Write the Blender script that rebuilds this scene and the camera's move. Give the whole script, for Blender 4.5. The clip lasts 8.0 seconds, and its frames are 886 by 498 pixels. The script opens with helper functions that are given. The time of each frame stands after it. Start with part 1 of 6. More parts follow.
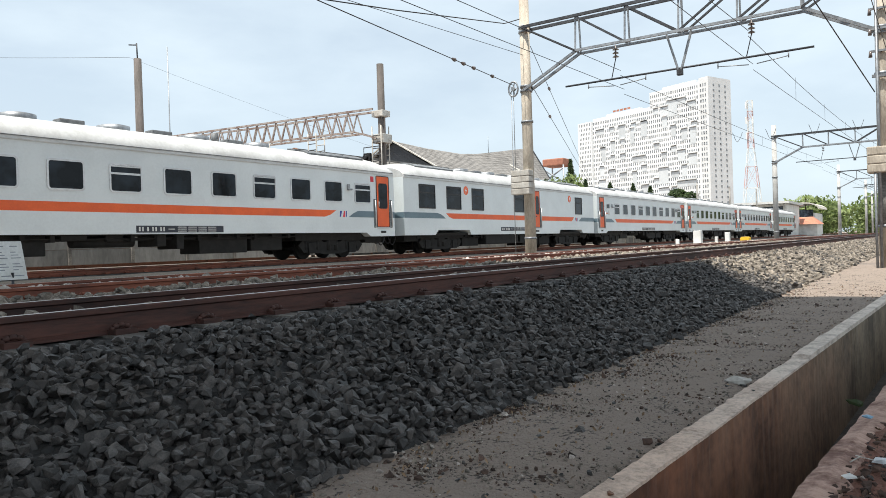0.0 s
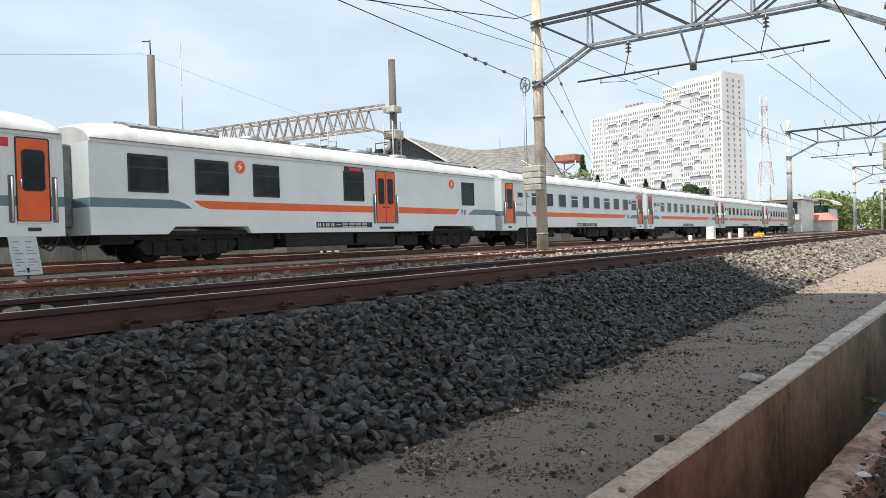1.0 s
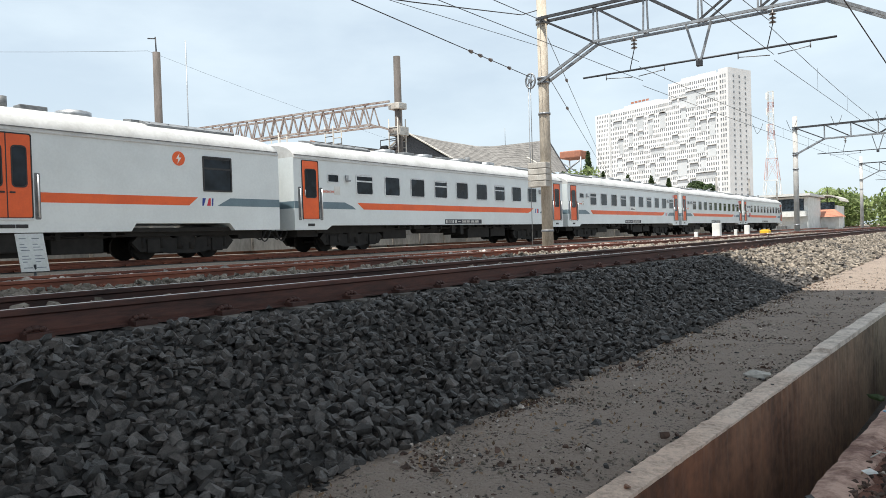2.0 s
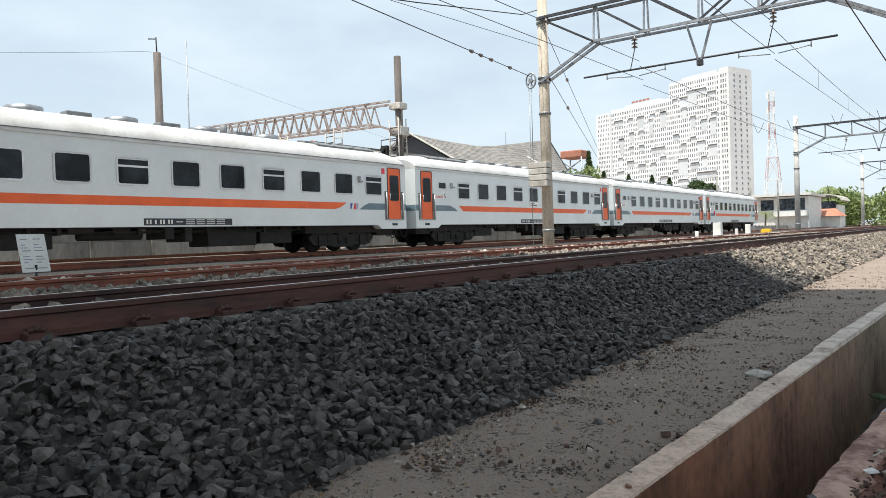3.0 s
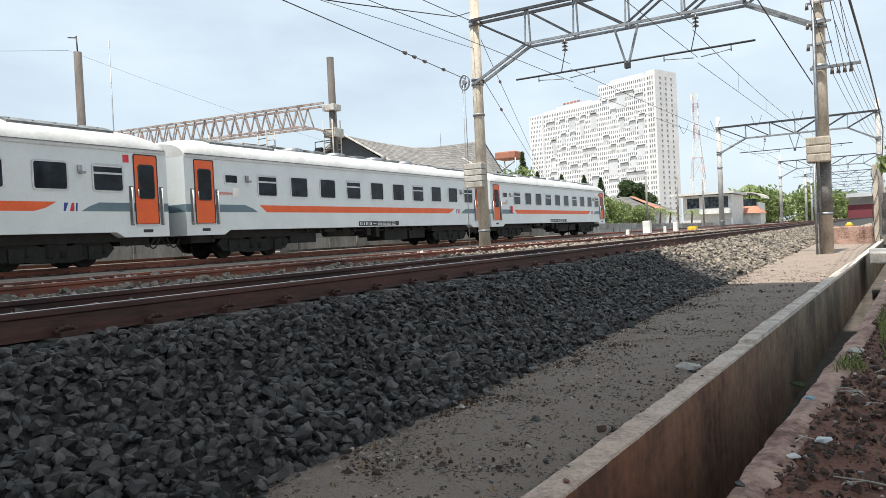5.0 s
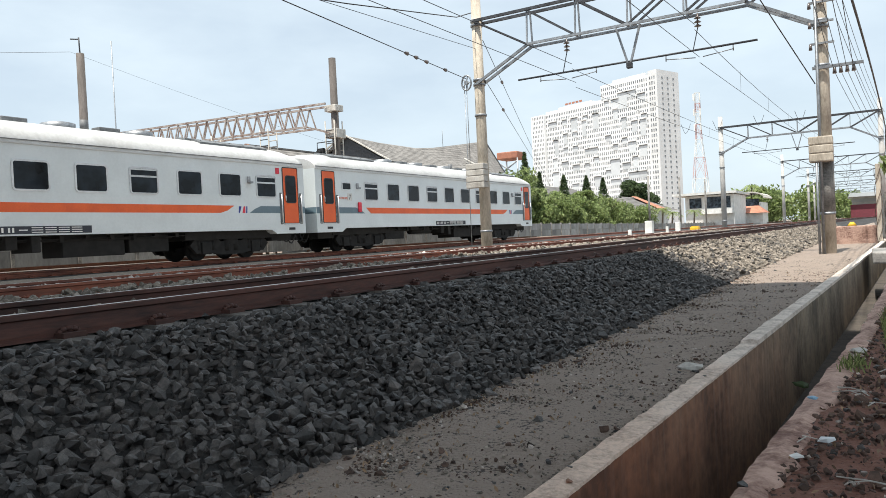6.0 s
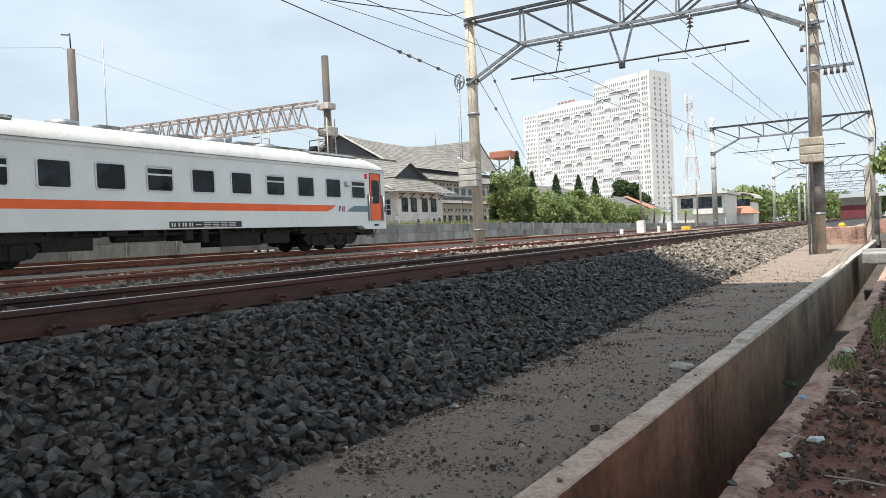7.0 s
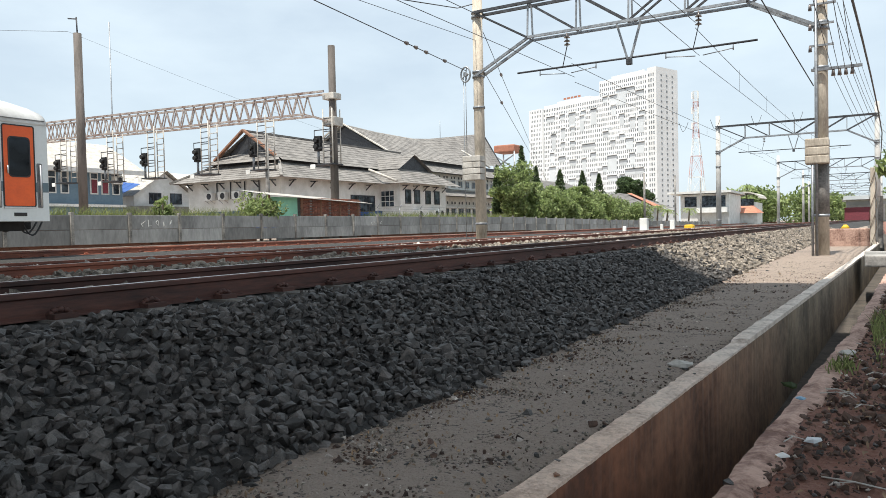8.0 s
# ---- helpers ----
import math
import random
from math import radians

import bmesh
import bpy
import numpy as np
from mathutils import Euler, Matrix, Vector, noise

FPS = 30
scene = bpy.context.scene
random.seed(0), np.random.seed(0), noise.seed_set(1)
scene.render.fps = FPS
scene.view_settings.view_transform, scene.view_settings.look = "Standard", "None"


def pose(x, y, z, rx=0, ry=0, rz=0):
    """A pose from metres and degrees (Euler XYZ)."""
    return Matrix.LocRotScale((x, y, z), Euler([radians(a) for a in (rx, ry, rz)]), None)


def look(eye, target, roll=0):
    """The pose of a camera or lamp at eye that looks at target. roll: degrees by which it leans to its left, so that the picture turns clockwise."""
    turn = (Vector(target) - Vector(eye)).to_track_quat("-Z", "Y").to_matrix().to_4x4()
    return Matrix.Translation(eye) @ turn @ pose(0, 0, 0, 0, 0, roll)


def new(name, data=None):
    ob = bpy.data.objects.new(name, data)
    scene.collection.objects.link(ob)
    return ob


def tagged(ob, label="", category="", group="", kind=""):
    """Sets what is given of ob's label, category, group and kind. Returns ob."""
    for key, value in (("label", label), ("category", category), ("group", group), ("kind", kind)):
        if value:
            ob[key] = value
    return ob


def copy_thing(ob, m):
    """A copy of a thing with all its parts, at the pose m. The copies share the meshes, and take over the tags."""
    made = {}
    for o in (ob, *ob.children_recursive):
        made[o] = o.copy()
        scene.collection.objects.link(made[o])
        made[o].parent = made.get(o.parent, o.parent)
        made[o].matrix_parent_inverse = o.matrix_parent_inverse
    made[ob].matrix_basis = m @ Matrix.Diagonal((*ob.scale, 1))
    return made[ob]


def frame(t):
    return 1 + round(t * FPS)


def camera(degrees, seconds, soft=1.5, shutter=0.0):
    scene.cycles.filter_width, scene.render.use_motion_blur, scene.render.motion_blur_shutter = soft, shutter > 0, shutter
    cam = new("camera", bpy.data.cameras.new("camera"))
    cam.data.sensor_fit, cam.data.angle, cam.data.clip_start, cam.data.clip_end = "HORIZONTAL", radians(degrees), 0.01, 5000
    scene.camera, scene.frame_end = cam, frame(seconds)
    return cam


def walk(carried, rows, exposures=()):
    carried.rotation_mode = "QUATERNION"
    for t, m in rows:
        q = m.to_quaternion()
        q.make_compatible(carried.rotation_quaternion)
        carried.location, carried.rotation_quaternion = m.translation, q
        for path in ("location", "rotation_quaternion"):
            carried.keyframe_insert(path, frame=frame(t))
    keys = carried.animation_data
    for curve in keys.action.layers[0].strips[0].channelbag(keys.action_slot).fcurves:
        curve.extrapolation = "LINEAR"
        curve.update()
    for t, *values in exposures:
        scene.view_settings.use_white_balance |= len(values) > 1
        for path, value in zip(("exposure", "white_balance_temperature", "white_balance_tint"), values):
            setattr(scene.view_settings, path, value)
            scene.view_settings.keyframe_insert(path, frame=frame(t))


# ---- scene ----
# world: +y runs along the railway away from the eye, +x to the right, z up; the gravel path lies at z = 0
cam = camera(63.5, 8.0, soft=0.7)
EYE_Z, TRACK_YAW = 0.93, 30.4
LOOK = [
    (0.0, -0.398, 1.791, 3.920), (0.5, -0.599, 1.659, 4.397), (1.0, -0.704, 1.739, 4.838), (1.5, -0.905, 1.663, 5.180),
    (3.0, -0.964, 1.838, 5.311), (3.5, -1.041, 1.972, 3.182), (4.0, -1.045, 2.517, 0.300), (4.5, -1.055, 2.671, 0.165),
    (6.0, -1.000, 2.838, 0.414), (6.5, -1.110, 2.717, 0.089), (7.0, -1.132, 2.562, -0.210), (7.5, -1.458, 1.672, -0.329),
    (8.0, -1.700, 1.250, 0.000),
]
walk(cam, [(t, pose(0, 0, EYE_Z, 90 + p, r, TRACK_YAW + yaw)) for t, p, r, yaw in LOOK])

# ---- light: high tropical sun behind a thin veil, blue-white sky ----
SUN_TO = Vector((-0.03, -0.335, 1.0)).normalized()
world = bpy.data.worlds.new("sky")
scene.world = world
world.use_nodes = True
wn, wl = world.node_tree.nodes, world.node_tree.links
wn.clear()
w_out, w_bg, w_sky = wn.new("ShaderNodeOutputWorld"), wn.new("ShaderNodeBackground"), wn.new("ShaderNodeTexSky")
w_sky.sky_type, w_sky.sun_disc = "NISHITA", False
w_sky.sun_elevation = math.asin(SUN_TO.z)
w_sky.sun_rotation = math.atan2(SUN_TO.x, SUN_TO.y)
w_sky.air_density, w_sky.dust_density, w_sky.ozone_density = 1.0, 2.0, 1.5
w_mix, w_noise, w_ramp, w_map, w_geo = (wn.new("ShaderNodeMix"), wn.new("ShaderNodeTexNoise"), wn.new("ShaderNodeValToRGB"),
                                        wn.new("ShaderNodeMapping"), wn.new("ShaderNodeTexCoord"))
w_mix.data_type = "RGBA"
w_map.inputs["Scale"].default_value = (1.6, 1.6, 4.5)
w_map.inputs["Location"].default_value = (0.4, 1.3, 0.15)
w_noise.inputs["Scale"].default_value, w_noise.inputs["Detail"].default_value, w_noise.inputs["Roughness"].default_value = 1.7, 7.0, 0.55
w_ramp.color_ramp.elements[0].position, w_ramp.color_ramp.elements[1].position = 0.36, 0.68
w_ramp.color_ramp.elements[0].color, w_ramp.color_ramp.elements[1].color = (0.62, 0.62, 0.62, 1), (0.92, 0.9, 0.9, 1)
w_mix.inputs["B"].default_value = (6.4, 7.4, 8.05, 1)
wl.new(w_geo.outputs["Generated"], w_map.inputs["Vector"])
wl.new(w_map.outputs["Vector"], w_noise.inputs["Vector"])
wl.new(w_noise.outputs["Fac"], w_ramp.inputs["Fac"])
wl.new(w_ramp.outputs["Color"], w_mix.inputs["Factor"])
wl.new(w_sky.outputs["Color"], w_mix.inputs["A"])
wl.new(w_mix.outputs["Result"], w_bg.inputs["Color"])
w_bg.inputs["Strength"].default_value = 0.10
wl.new(w_bg.outputs["Background"], w_out.inputs["Surface"])
sun = new("sun", bpy.data.lights.new("sun", "SUN"))
sun.data.energy, sun.data.angle, sun.data.color = 5.0, radians(0.8), (1.0, 0.95, 0.86)
sun.matrix_world = look((0, 0, 60), Vector((0, 0, 60)) - SUN_TO)
scene.view_settings.exposure = 0.45


# ---- materials ----
def mat(name, base, other=None, rough=0.7, metal=0.0, scale=6.0, fine=60.0, bump=0.15, spread=0.12, stretch=(1, 1, 1), island=False, coat=0.0, lo=0.6, hi=0.9, grain=0.5):
    """A surface with two scales of colour variation, varied roughness and fine relief, in metres."""
    m = bpy.data.materials.new(name)
    m.use_nodes = True
    n, l = m.node_tree.nodes, m.node_tree.links
    b = n["Principled BSDF"]
    other = other or tuple(c * 0.72 for c in base)
    co, mp = n.new("ShaderNodeTexCoord"), n.new("ShaderNodeMapping")
    mp.inputs["Scale"].default_value = stretch
    shift, obj = n.new("ShaderNodeVectorMath"), n.new("ShaderNodeObjectInfo")
    shift.operation = "MULTIPLY_ADD"
    shift.inputs[1].default_value = (37.0, 53.0, 71.0)
    l.new(obj.outputs["Random"], shift.inputs[0])
    l.new(co.outputs["Object"], shift.inputs[2])
    l.new(shift.outputs[0], mp.inputs["Vector"])
    big, small = n.new("ShaderNodeTexNoise"), n.new("ShaderNodeTexNoise")
    for node, s, d in ((big, scale, 5.0), (small, fine, 4.0)):
        node.inputs["Scale"].default_value, node.inputs["Detail"].default_value, node.inputs["Roughness"].default_value = s, d, 0.62
        l.new(mp.outputs["Vector"], node.inputs["Vector"])
    add = n.new("ShaderNodeMath")
    add.operation = "ADD"
    half = n.new("ShaderNodeMath")
    half.operation, half.inputs[1].default_value = "MULTIPLY", grain
    l.new(small.outputs["Fac"], half.inputs[0])
    l.new(big.outputs["Fac"], add.inputs[0])
    l.new(half.outputs[0], add.inputs[1])
    ramp = n.new("ShaderNodeValToRGB")
    ramp.color_ramp.elements[0].position, ramp.color_ramp.elements[1].position = lo, hi
    ramp.color_ramp.elements[0].color, ramp.color_ramp.elements[1].color = (*other, 1), (*base, 1)
    l.new(add.outputs[0], ramp.inputs["Fac"])
    hsv = n.new("ShaderNodeHueSaturation")
    info = n.new("ShaderNodeNewGeometry") if island else n.new("ShaderNodeObjectInfo")
    rng = n.new("ShaderNodeMapRange")
    rng.inputs["To Min"].default_value, rng.inputs["To Max"].default_value = 1 - spread, 1 + spread
    l.new(info.outputs["Random Per Island" if island else "Random"], rng.inputs["Value"])
    l.new(rng.outputs["Result"], hsv.inputs["Value"])
    l.new(ramp.outputs["Color"], hsv.inputs["Color"])
    l.new(hsv.outputs["Color"], b.inputs["Base Color"])
    rr = n.new("ShaderNodeMapRange")
    rr.inputs["To Min"].default_value, rr.inputs["To Max"].default_value = max(0.03, rough - 0.12), min(1, rough + 0.12)
    l.new(small.outputs["Fac"], rr.inputs["Value"])
    l.new(rr.outputs["Result"], b.inputs["Roughness"])
    b.inputs["Metallic"].default_value = metal
    if coat:
        b.inputs["Coat Weight"].default_value, b.inputs["Coat Roughness"].default_value = coat, 0.12
    if bump:
        bp = n.new("ShaderNodeBump")
        bp.inputs["Strength"].default_value, bp.inputs["Distance"].default_value = bump, 0.02
        l.new(add.outputs[0], bp.inputs["Height"])
        l.new(bp.outputs["Normal"], b.inputs["Normal"])
    return m


M_STONE = mat("ballast_stone", (0.083, 0.0725, 0.066), (0.024, 0.0215, 0.0195), 0.55, scale=18, fine=140, bump=0.35, spread=0.7, island=True)
M_STONE_PIECE = mat("ballast_stone_piece", (0.083, 0.0725, 0.066), (0.024, 0.0215, 0.0195), 0.55, scale=18, fine=140, bump=0.35, spread=0.7)
# Darker than the stones: shade in the gaps between them put into the colour.
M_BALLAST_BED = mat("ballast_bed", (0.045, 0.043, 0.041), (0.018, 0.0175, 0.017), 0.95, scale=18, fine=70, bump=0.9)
# Paler stone: dust, and the brightness of the sunlit stretch put into the colour.
M_STONE_TAN = mat("sun_toned_dusty_stone", (0.29, 0.25, 0.205), (0.13, 0.11, 0.09), 0.9, scale=20, fine=120, bump=0.3, spread=0.45, island=True)
M_STONE_DUSTY = mat("dusty_ballast_stone", (0.53, 0.465, 0.41), (0.28, 0.24, 0.21), 0.9, scale=20, fine=120, bump=0.3, spread=0.4, island=True)
M_SAND = mat("sandy_path", (0.27, 0.215, 0.176), (0.055, 0.042, 0.035), 0.95, scale=5, fine=48, bump=1.0, grain=1.3, lo=0.93, hi=1.2)
M_SOIL = mat("red_soil", (0.2, 0.09, 0.062), (0.045, 0.023, 0.018), 0.95, scale=4, fine=38, bump=1.0, grain=1.3, lo=0.95, hi=1.3)
M_EARTH = mat("oily_trackside_gravel", (0.24, 0.21, 0.18), (0.085, 0.075, 0.066), 0.95, scale=6, fine=40, bump=1.0, grain=1.2, lo=0.85, hi=1.3)
M_MUD = mat("drain_mud", (0.1, 0.085, 0.07), (0.04, 0.034, 0.03), 0.9, scale=3, fine=30, bump=0.6)
M_RAIL = mat("rusty_rail", (0.37, 0.128, 0.076), (0.13, 0.053, 0.04), 0.75, 0.2, scale=3, fine=50, bump=0.3, stretch=(1, 0.15, 1))
# Darker copy of the rail rust: shade on the near track put into the colour.
M_RAIL_DARK = mat("shade_dark_rail", (0.115, 0.048, 0.036), (0.038, 0.02, 0.017), 0.7, 0.2, scale=3, fine=50, bump=0.3, stretch=(1, 0.15, 1))
M_DRYLEAF = mat("dry_leaf", (0.3, 0.2, 0.12), (0.14, 0.09, 0.055), 0.85, scale=9, fine=60, bump=0, spread=0.6, island=True)
M_RAILTOP = mat("worn_rail_head", (0.55, 0.53, 0.5), (0.4, 0.37, 0.34), 0.33, 0.9, scale=2, fine=60, bump=0.05, stretch=(1, 0.05, 1))
M_SLEEPER = mat("concrete_sleeper", (0.19, 0.175, 0.155), (0.08, 0.07, 0.062), 0.9, scale=5, fine=60, bump=0.3)
M_CONCRETE = mat("weathered_concrete", (0.33, 0.315, 0.295), (0.12, 0.115, 0.108), 0.9, scale=1.6, fine=22, bump=0.35)
M_CONC_LIGHT = mat("pale_concrete", (0.55, 0.53, 0.49), (0.36, 0.335, 0.3), 0.88, scale=2.5, fine=40, bump=0.3)
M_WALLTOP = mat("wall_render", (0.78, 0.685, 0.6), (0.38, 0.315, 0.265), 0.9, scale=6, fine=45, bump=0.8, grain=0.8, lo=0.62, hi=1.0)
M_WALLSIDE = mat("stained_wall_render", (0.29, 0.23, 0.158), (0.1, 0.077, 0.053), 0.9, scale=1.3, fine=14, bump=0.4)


def soil_stain(m, colour, y0, y1):
    """Red earth washed over a surface, fading out unevenly between two places along the line."""
    n, l = m.node_tree.nodes, m.node_tree.links
    b = n["Principled BSDF"]
    was = b.inputs["Base Color"].links[0].from_socket
    co, sp, ns, ad, mr, mx = (n.new("ShaderNode" + k) for k in ("TexCoord", "SeparateXYZ", "TexNoise", "Math", "MapRange", "Mix"))
    ns.inputs["Scale"].default_value, ns.inputs["Detail"].default_value = 1.6, 5.0
    ad.operation = "MULTIPLY_ADD"
    ad.inputs[1].default_value = 3.0
    mr.inputs["From Min"].default_value, mr.inputs["From Max"].default_value = y0 + 1.5, y1 + 1.5
    mr.inputs["To Min"].default_value, mr.inputs["To Max"].default_value = 0.85, 0.0
    mx.data_type, mx.blend_type = "RGBA", "MULTIPLY"
    mx.inputs["B"].default_value = (*colour, 1)
    l.new(co.outputs["Object"], sp.inputs[0])
    l.new(co.outputs["Object"], ns.inputs["Vector"])
    l.new(ns.outputs["Fac"], ad.inputs[0])
    l.new(sp.outputs["Y"], ad.inputs[2])
    l.new(ad.outputs[0], mr.inputs["Value"])
    l.new(mr.outputs["Result"], mx.inputs["Factor"])
    l.new(was, mx.inputs["A"])
    l.new(mx.outputs["Result"], b.inputs["Base Color"])


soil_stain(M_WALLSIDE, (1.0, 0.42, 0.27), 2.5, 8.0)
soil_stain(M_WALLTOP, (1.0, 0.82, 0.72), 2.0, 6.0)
M_SOIL_CLOD = mat("soil_clod", (0.115, 0.07, 0.052), (0.05, 0.032, 0.025), 0.95, scale=20, fine=90, bump=0.4, spread=0.4, island=True)
M_KERB = mat("pinkish_mortar", (0.48, 0.32, 0.255), (0.16, 0.08, 0.06), 0.92, scale=3, fine=22, bump=0.8, grain=0.8, lo=0.65, hi=1.1)
M_POLE = mat("spun_concrete_pole", (0.56, 0.5, 0.415), (0.3, 0.26, 0.21), 0.85, scale=2.6, fine=30, bump=0.2, stretch=(1, 1, 0.3))
M_STEEL = mat("galvanised_steel", (0.34, 0.36, 0.38), (0.19, 0.2, 0.215), 0.5, 0.6, scale=6, fine=60, bump=0.08)
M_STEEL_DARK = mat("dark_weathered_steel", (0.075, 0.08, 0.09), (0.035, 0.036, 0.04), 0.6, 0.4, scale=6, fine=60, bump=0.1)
M_TRUSS = mat("pale_rusting_paint", (0.42, 0.39, 0.365), (0.17, 0.105, 0.085), 0.7, 0.1, scale=3.5, fine=30, bump=0.15)
M_BLACK = mat("black_iron", (0.02, 0.02, 0.021), (0.01, 0.01, 0.011), 0.6, 0.2, scale=8, fine=60, bump=0.1)
M_WIRE = mat("wire", (0.07, 0.07, 0.075), None, 0.6, 0.5, bump=0)
M_CERAMIC = mat("insulator_glaze", (0.16, 0.13, 0.12), None, 0.25, bump=0)
M_BODY = mat("train_grey_white_paint", (0.67, 0.72, 0.735), (0.6, 0.645, 0.66), 0.34, scale=0.7, fine=14, bump=0.02, spread=0.02, coat=0.2)
M_ROOF = mat("train_roof_white_paint", (0.57, 0.575, 0.57), (0.44, 0.44, 0.43), 0.5, scale=0.9, fine=10, bump=0.04, spread=0.02)
M_ORANGE = mat("train_orange_paint", (0.8, 0.125, 0.022), (0.68, 0.1, 0.02), 0.4, scale=1.5, fine=20, bump=0.02, spread=0.02)
M_BAND = mat("train_grey_blue_paint", (0.135, 0.2, 0.24), (0.11, 0.165, 0.2), 0.4, scale=1.5, fine=20, bump=0.02, spread=0.02)
# Grime, with the shade under the carriages put into the near-black colour.
M_UNDER = mat("underframe_grime_and_shade", (0.016, 0.0155, 0.015), (0.006, 0.006, 0.006), 0.85, scale=4, fine=30, bump=0.3)
M_RUBBER = mat("black_rubber", (0.025, 0.026, 0.028), None, 0.6, scale=8, fine=50, bump=0.05)
M_ALU = mat("brushed_aluminium", (0.62, 0.63, 0.64), (0.5, 0.51, 0.52), 0.35, 0.6, scale=6, fine=60, bump=0.03)
M_ROOFBOX = mat("roof_equipment_grey", (0.2, 0.21, 0.22), (0.1, 0.105, 0.11), 0.6, scale=4, fine=40, bump=0.1)
M_WHITE = mat("white_paint", (0.8, 0.8, 0.78), (0.62, 0.62, 0.59), 0.6, scale=1.2, fine=25, bump=0.08)
M_RED = mat("red_plate", (0.7, 0.03, 0.06), None, 0.4, bump=0)
M_MAROON = mat("maroon_cloth", (0.25, 0.05, 0.07), (0.16, 0.04, 0.05), 0.8, scale=3, fine=30, bump=0.05)
M_INK = mat("dark_lettering", (0.03, 0.035, 0.05), None, 0.6, bump=0)
M_LOGOBLUE = mat("deep_blue_lettering", (0.02, 0.05, 0.3), None, 0.4, bump=0)
M_CREAM = mat("pale_lettering", (0.75, 0.75, 0.72), None, 0.5, bump=0)
M_TILE = mat("dark_roof_shingle", (0.25, 0.235, 0.22), (0.13, 0.122, 0.114), 0.85, scale=1.2, fine=16, bump=0.3, spread=0.1)
M_TOWER = mat("tower_white_render", (0.84, 0.85, 0.85), (0.7, 0.71, 0.71), 0.8, scale=0.08, fine=1.5, bump=0.03)
M_TOWER_GREY = mat("tower_grey_panel", (0.62, 0.65, 0.67), (0.55, 0.58, 0.6), 0.7, scale=0.1, fine=1.5, bump=0.03)
M_BLUEWALL = mat("slate_blue_render", (0.17, 0.26, 0.33), (0.13, 0.2, 0.26), 0.8, scale=0.6, fine=12, bump=0.1)
M_BRICK = mat("red_brick", (0.33, 0.12, 0.075), (0.16, 0.06, 0.04), 0.9, scale=6, fine=50, bump=0.4, spread=0.3)
M_MINT = mat("mint_sheet", (0.35, 0.72, 0.5), (0.28, 0.6, 0.42), 0.6, scale=2, fine=20, bump=0.05)
M_BLUE = mat("blue_paint", (0.02, 0.09, 0.33), (0.015, 0.07, 0.24), 0.6, scale=2, fine=20, bump=0.05)
M_TERRACOTTA = mat("terracotta_tile", (0.5, 0.21, 0.13), (0.36, 0.15, 0.1), 0.85, scale=1.5, fine=12, bump=0.3)
M_WOOD = mat("stained_timber", (0.3, 0.15, 0.09), (0.16, 0.08, 0.05), 0.8, scale=3, fine=30, bump=0.2)
M_LEAF = mat("leaf_green", (0.31, 0.37, 0.15), (0.15, 0.205, 0.075), 0.6, scale=2, fine=20, bump=0, spread=0.5, island=True)
M_LEAF_DARK = mat("dark_leaf_green", (0.1, 0.145, 0.06), (0.045, 0.075, 0.03), 0.65, scale=2, fine=20, bump=0, spread=0.45, island=True)
M_GRASS = mat("grass_green", (0.27, 0.3, 0.11), (0.13, 0.16, 0.06), 0.7, scale=2, fine=20, bump=0, spread=0.5, island=True)
M_BARK = mat("bark", (0.16, 0.12, 0.09), (0.07, 0.055, 0.04), 0.9, scale=6, fine=40, bump=0.4)
M_LITTERBLUE = mat("pale_blue_plastic", (0.2, 0.36, 0.5), (0.12, 0.24, 0.36), 0.5, scale=20, fine=80, bump=0.2)
M_YELLOW = mat("yellow_paint", (0.8, 0.5, 0.03), (0.65, 0.38, 0.02), 0.6, scale=3, fine=30, bump=0.05)
M_FARGREY = mat("far_weathered_roof", (0.19, 0.18, 0.17), (0.12, 0.115, 0.11), 0.9, scale=0.6, fine=6, bump=0.1)


def leafy(m, share):
    """Lets part of the light through a leaf."""
    n, l = m.node_tree.nodes, m.node_tree.links
    b, out = n["Principled BSDF"], n["Material Output"]
    tr, mx = n.new("ShaderNodeBsdfTranslucent"), n.new("ShaderNodeMixShader")
    l.new(b.inputs["Base Color"].links[0].from_socket, tr.inputs["Color"])
    mx.inputs[0].default_value = share
    l.new(b.outputs[0], mx.inputs[1])
    l.new(tr.outputs[0], mx.inputs[2])
    l.new(mx.outputs[0], out.inputs["Surface"])


for leaf in (M_LEAF, M_LEAF_DARK, M_GRASS):
    leafy(leaf, 0.5)


def glass_mat(name, tint, rough=0.06):
    m = bpy.data.materials.new(name)
    m.use_nodes = True
    b = m.node_tree.nodes["Principled BSDF"]
    b.inputs["Base Color"].default_value = (*tint, 1)
    n, l = m.node_tree.nodes, m.node_tree.links
    co, ns, rp = n.new("ShaderNodeTexCoord"), n.new("ShaderNodeTexNoise"), n.new("ShaderNodeValToRGB")
    ns.inputs["Scale"].default_value, ns.inputs["Detail"].default_value = 1.7, 3.0
    rp.color_ramp.elements[0].position, rp.color_ramp.elements[1].position = 0.42, 0.7
    rp.color_ramp.elements[0].color, rp.color_ramp.elements[1].color = (*(0.45 * c for c in tint), 1), (*(2.2 * c for c in tint), 1)
    l.new(co.outputs["Object"], ns.inputs["Vector"])
    l.new(ns.outputs["Fac"], rp.inputs["Fac"])
    l.new(rp.outputs["Color"], b.inputs["Base Color"])
    b.inputs["Roughness"].default_value = rough
    b.inputs["Specular IOR Level"].default_value = 0.22
    return m


M_GLASS = glass_mat("dark_tinted_glass", (0.009, 0.013, 0.018))
M_GLASS_FAR = glass_mat("window_glass", (0.05, 0.065, 0.08), 0.12)


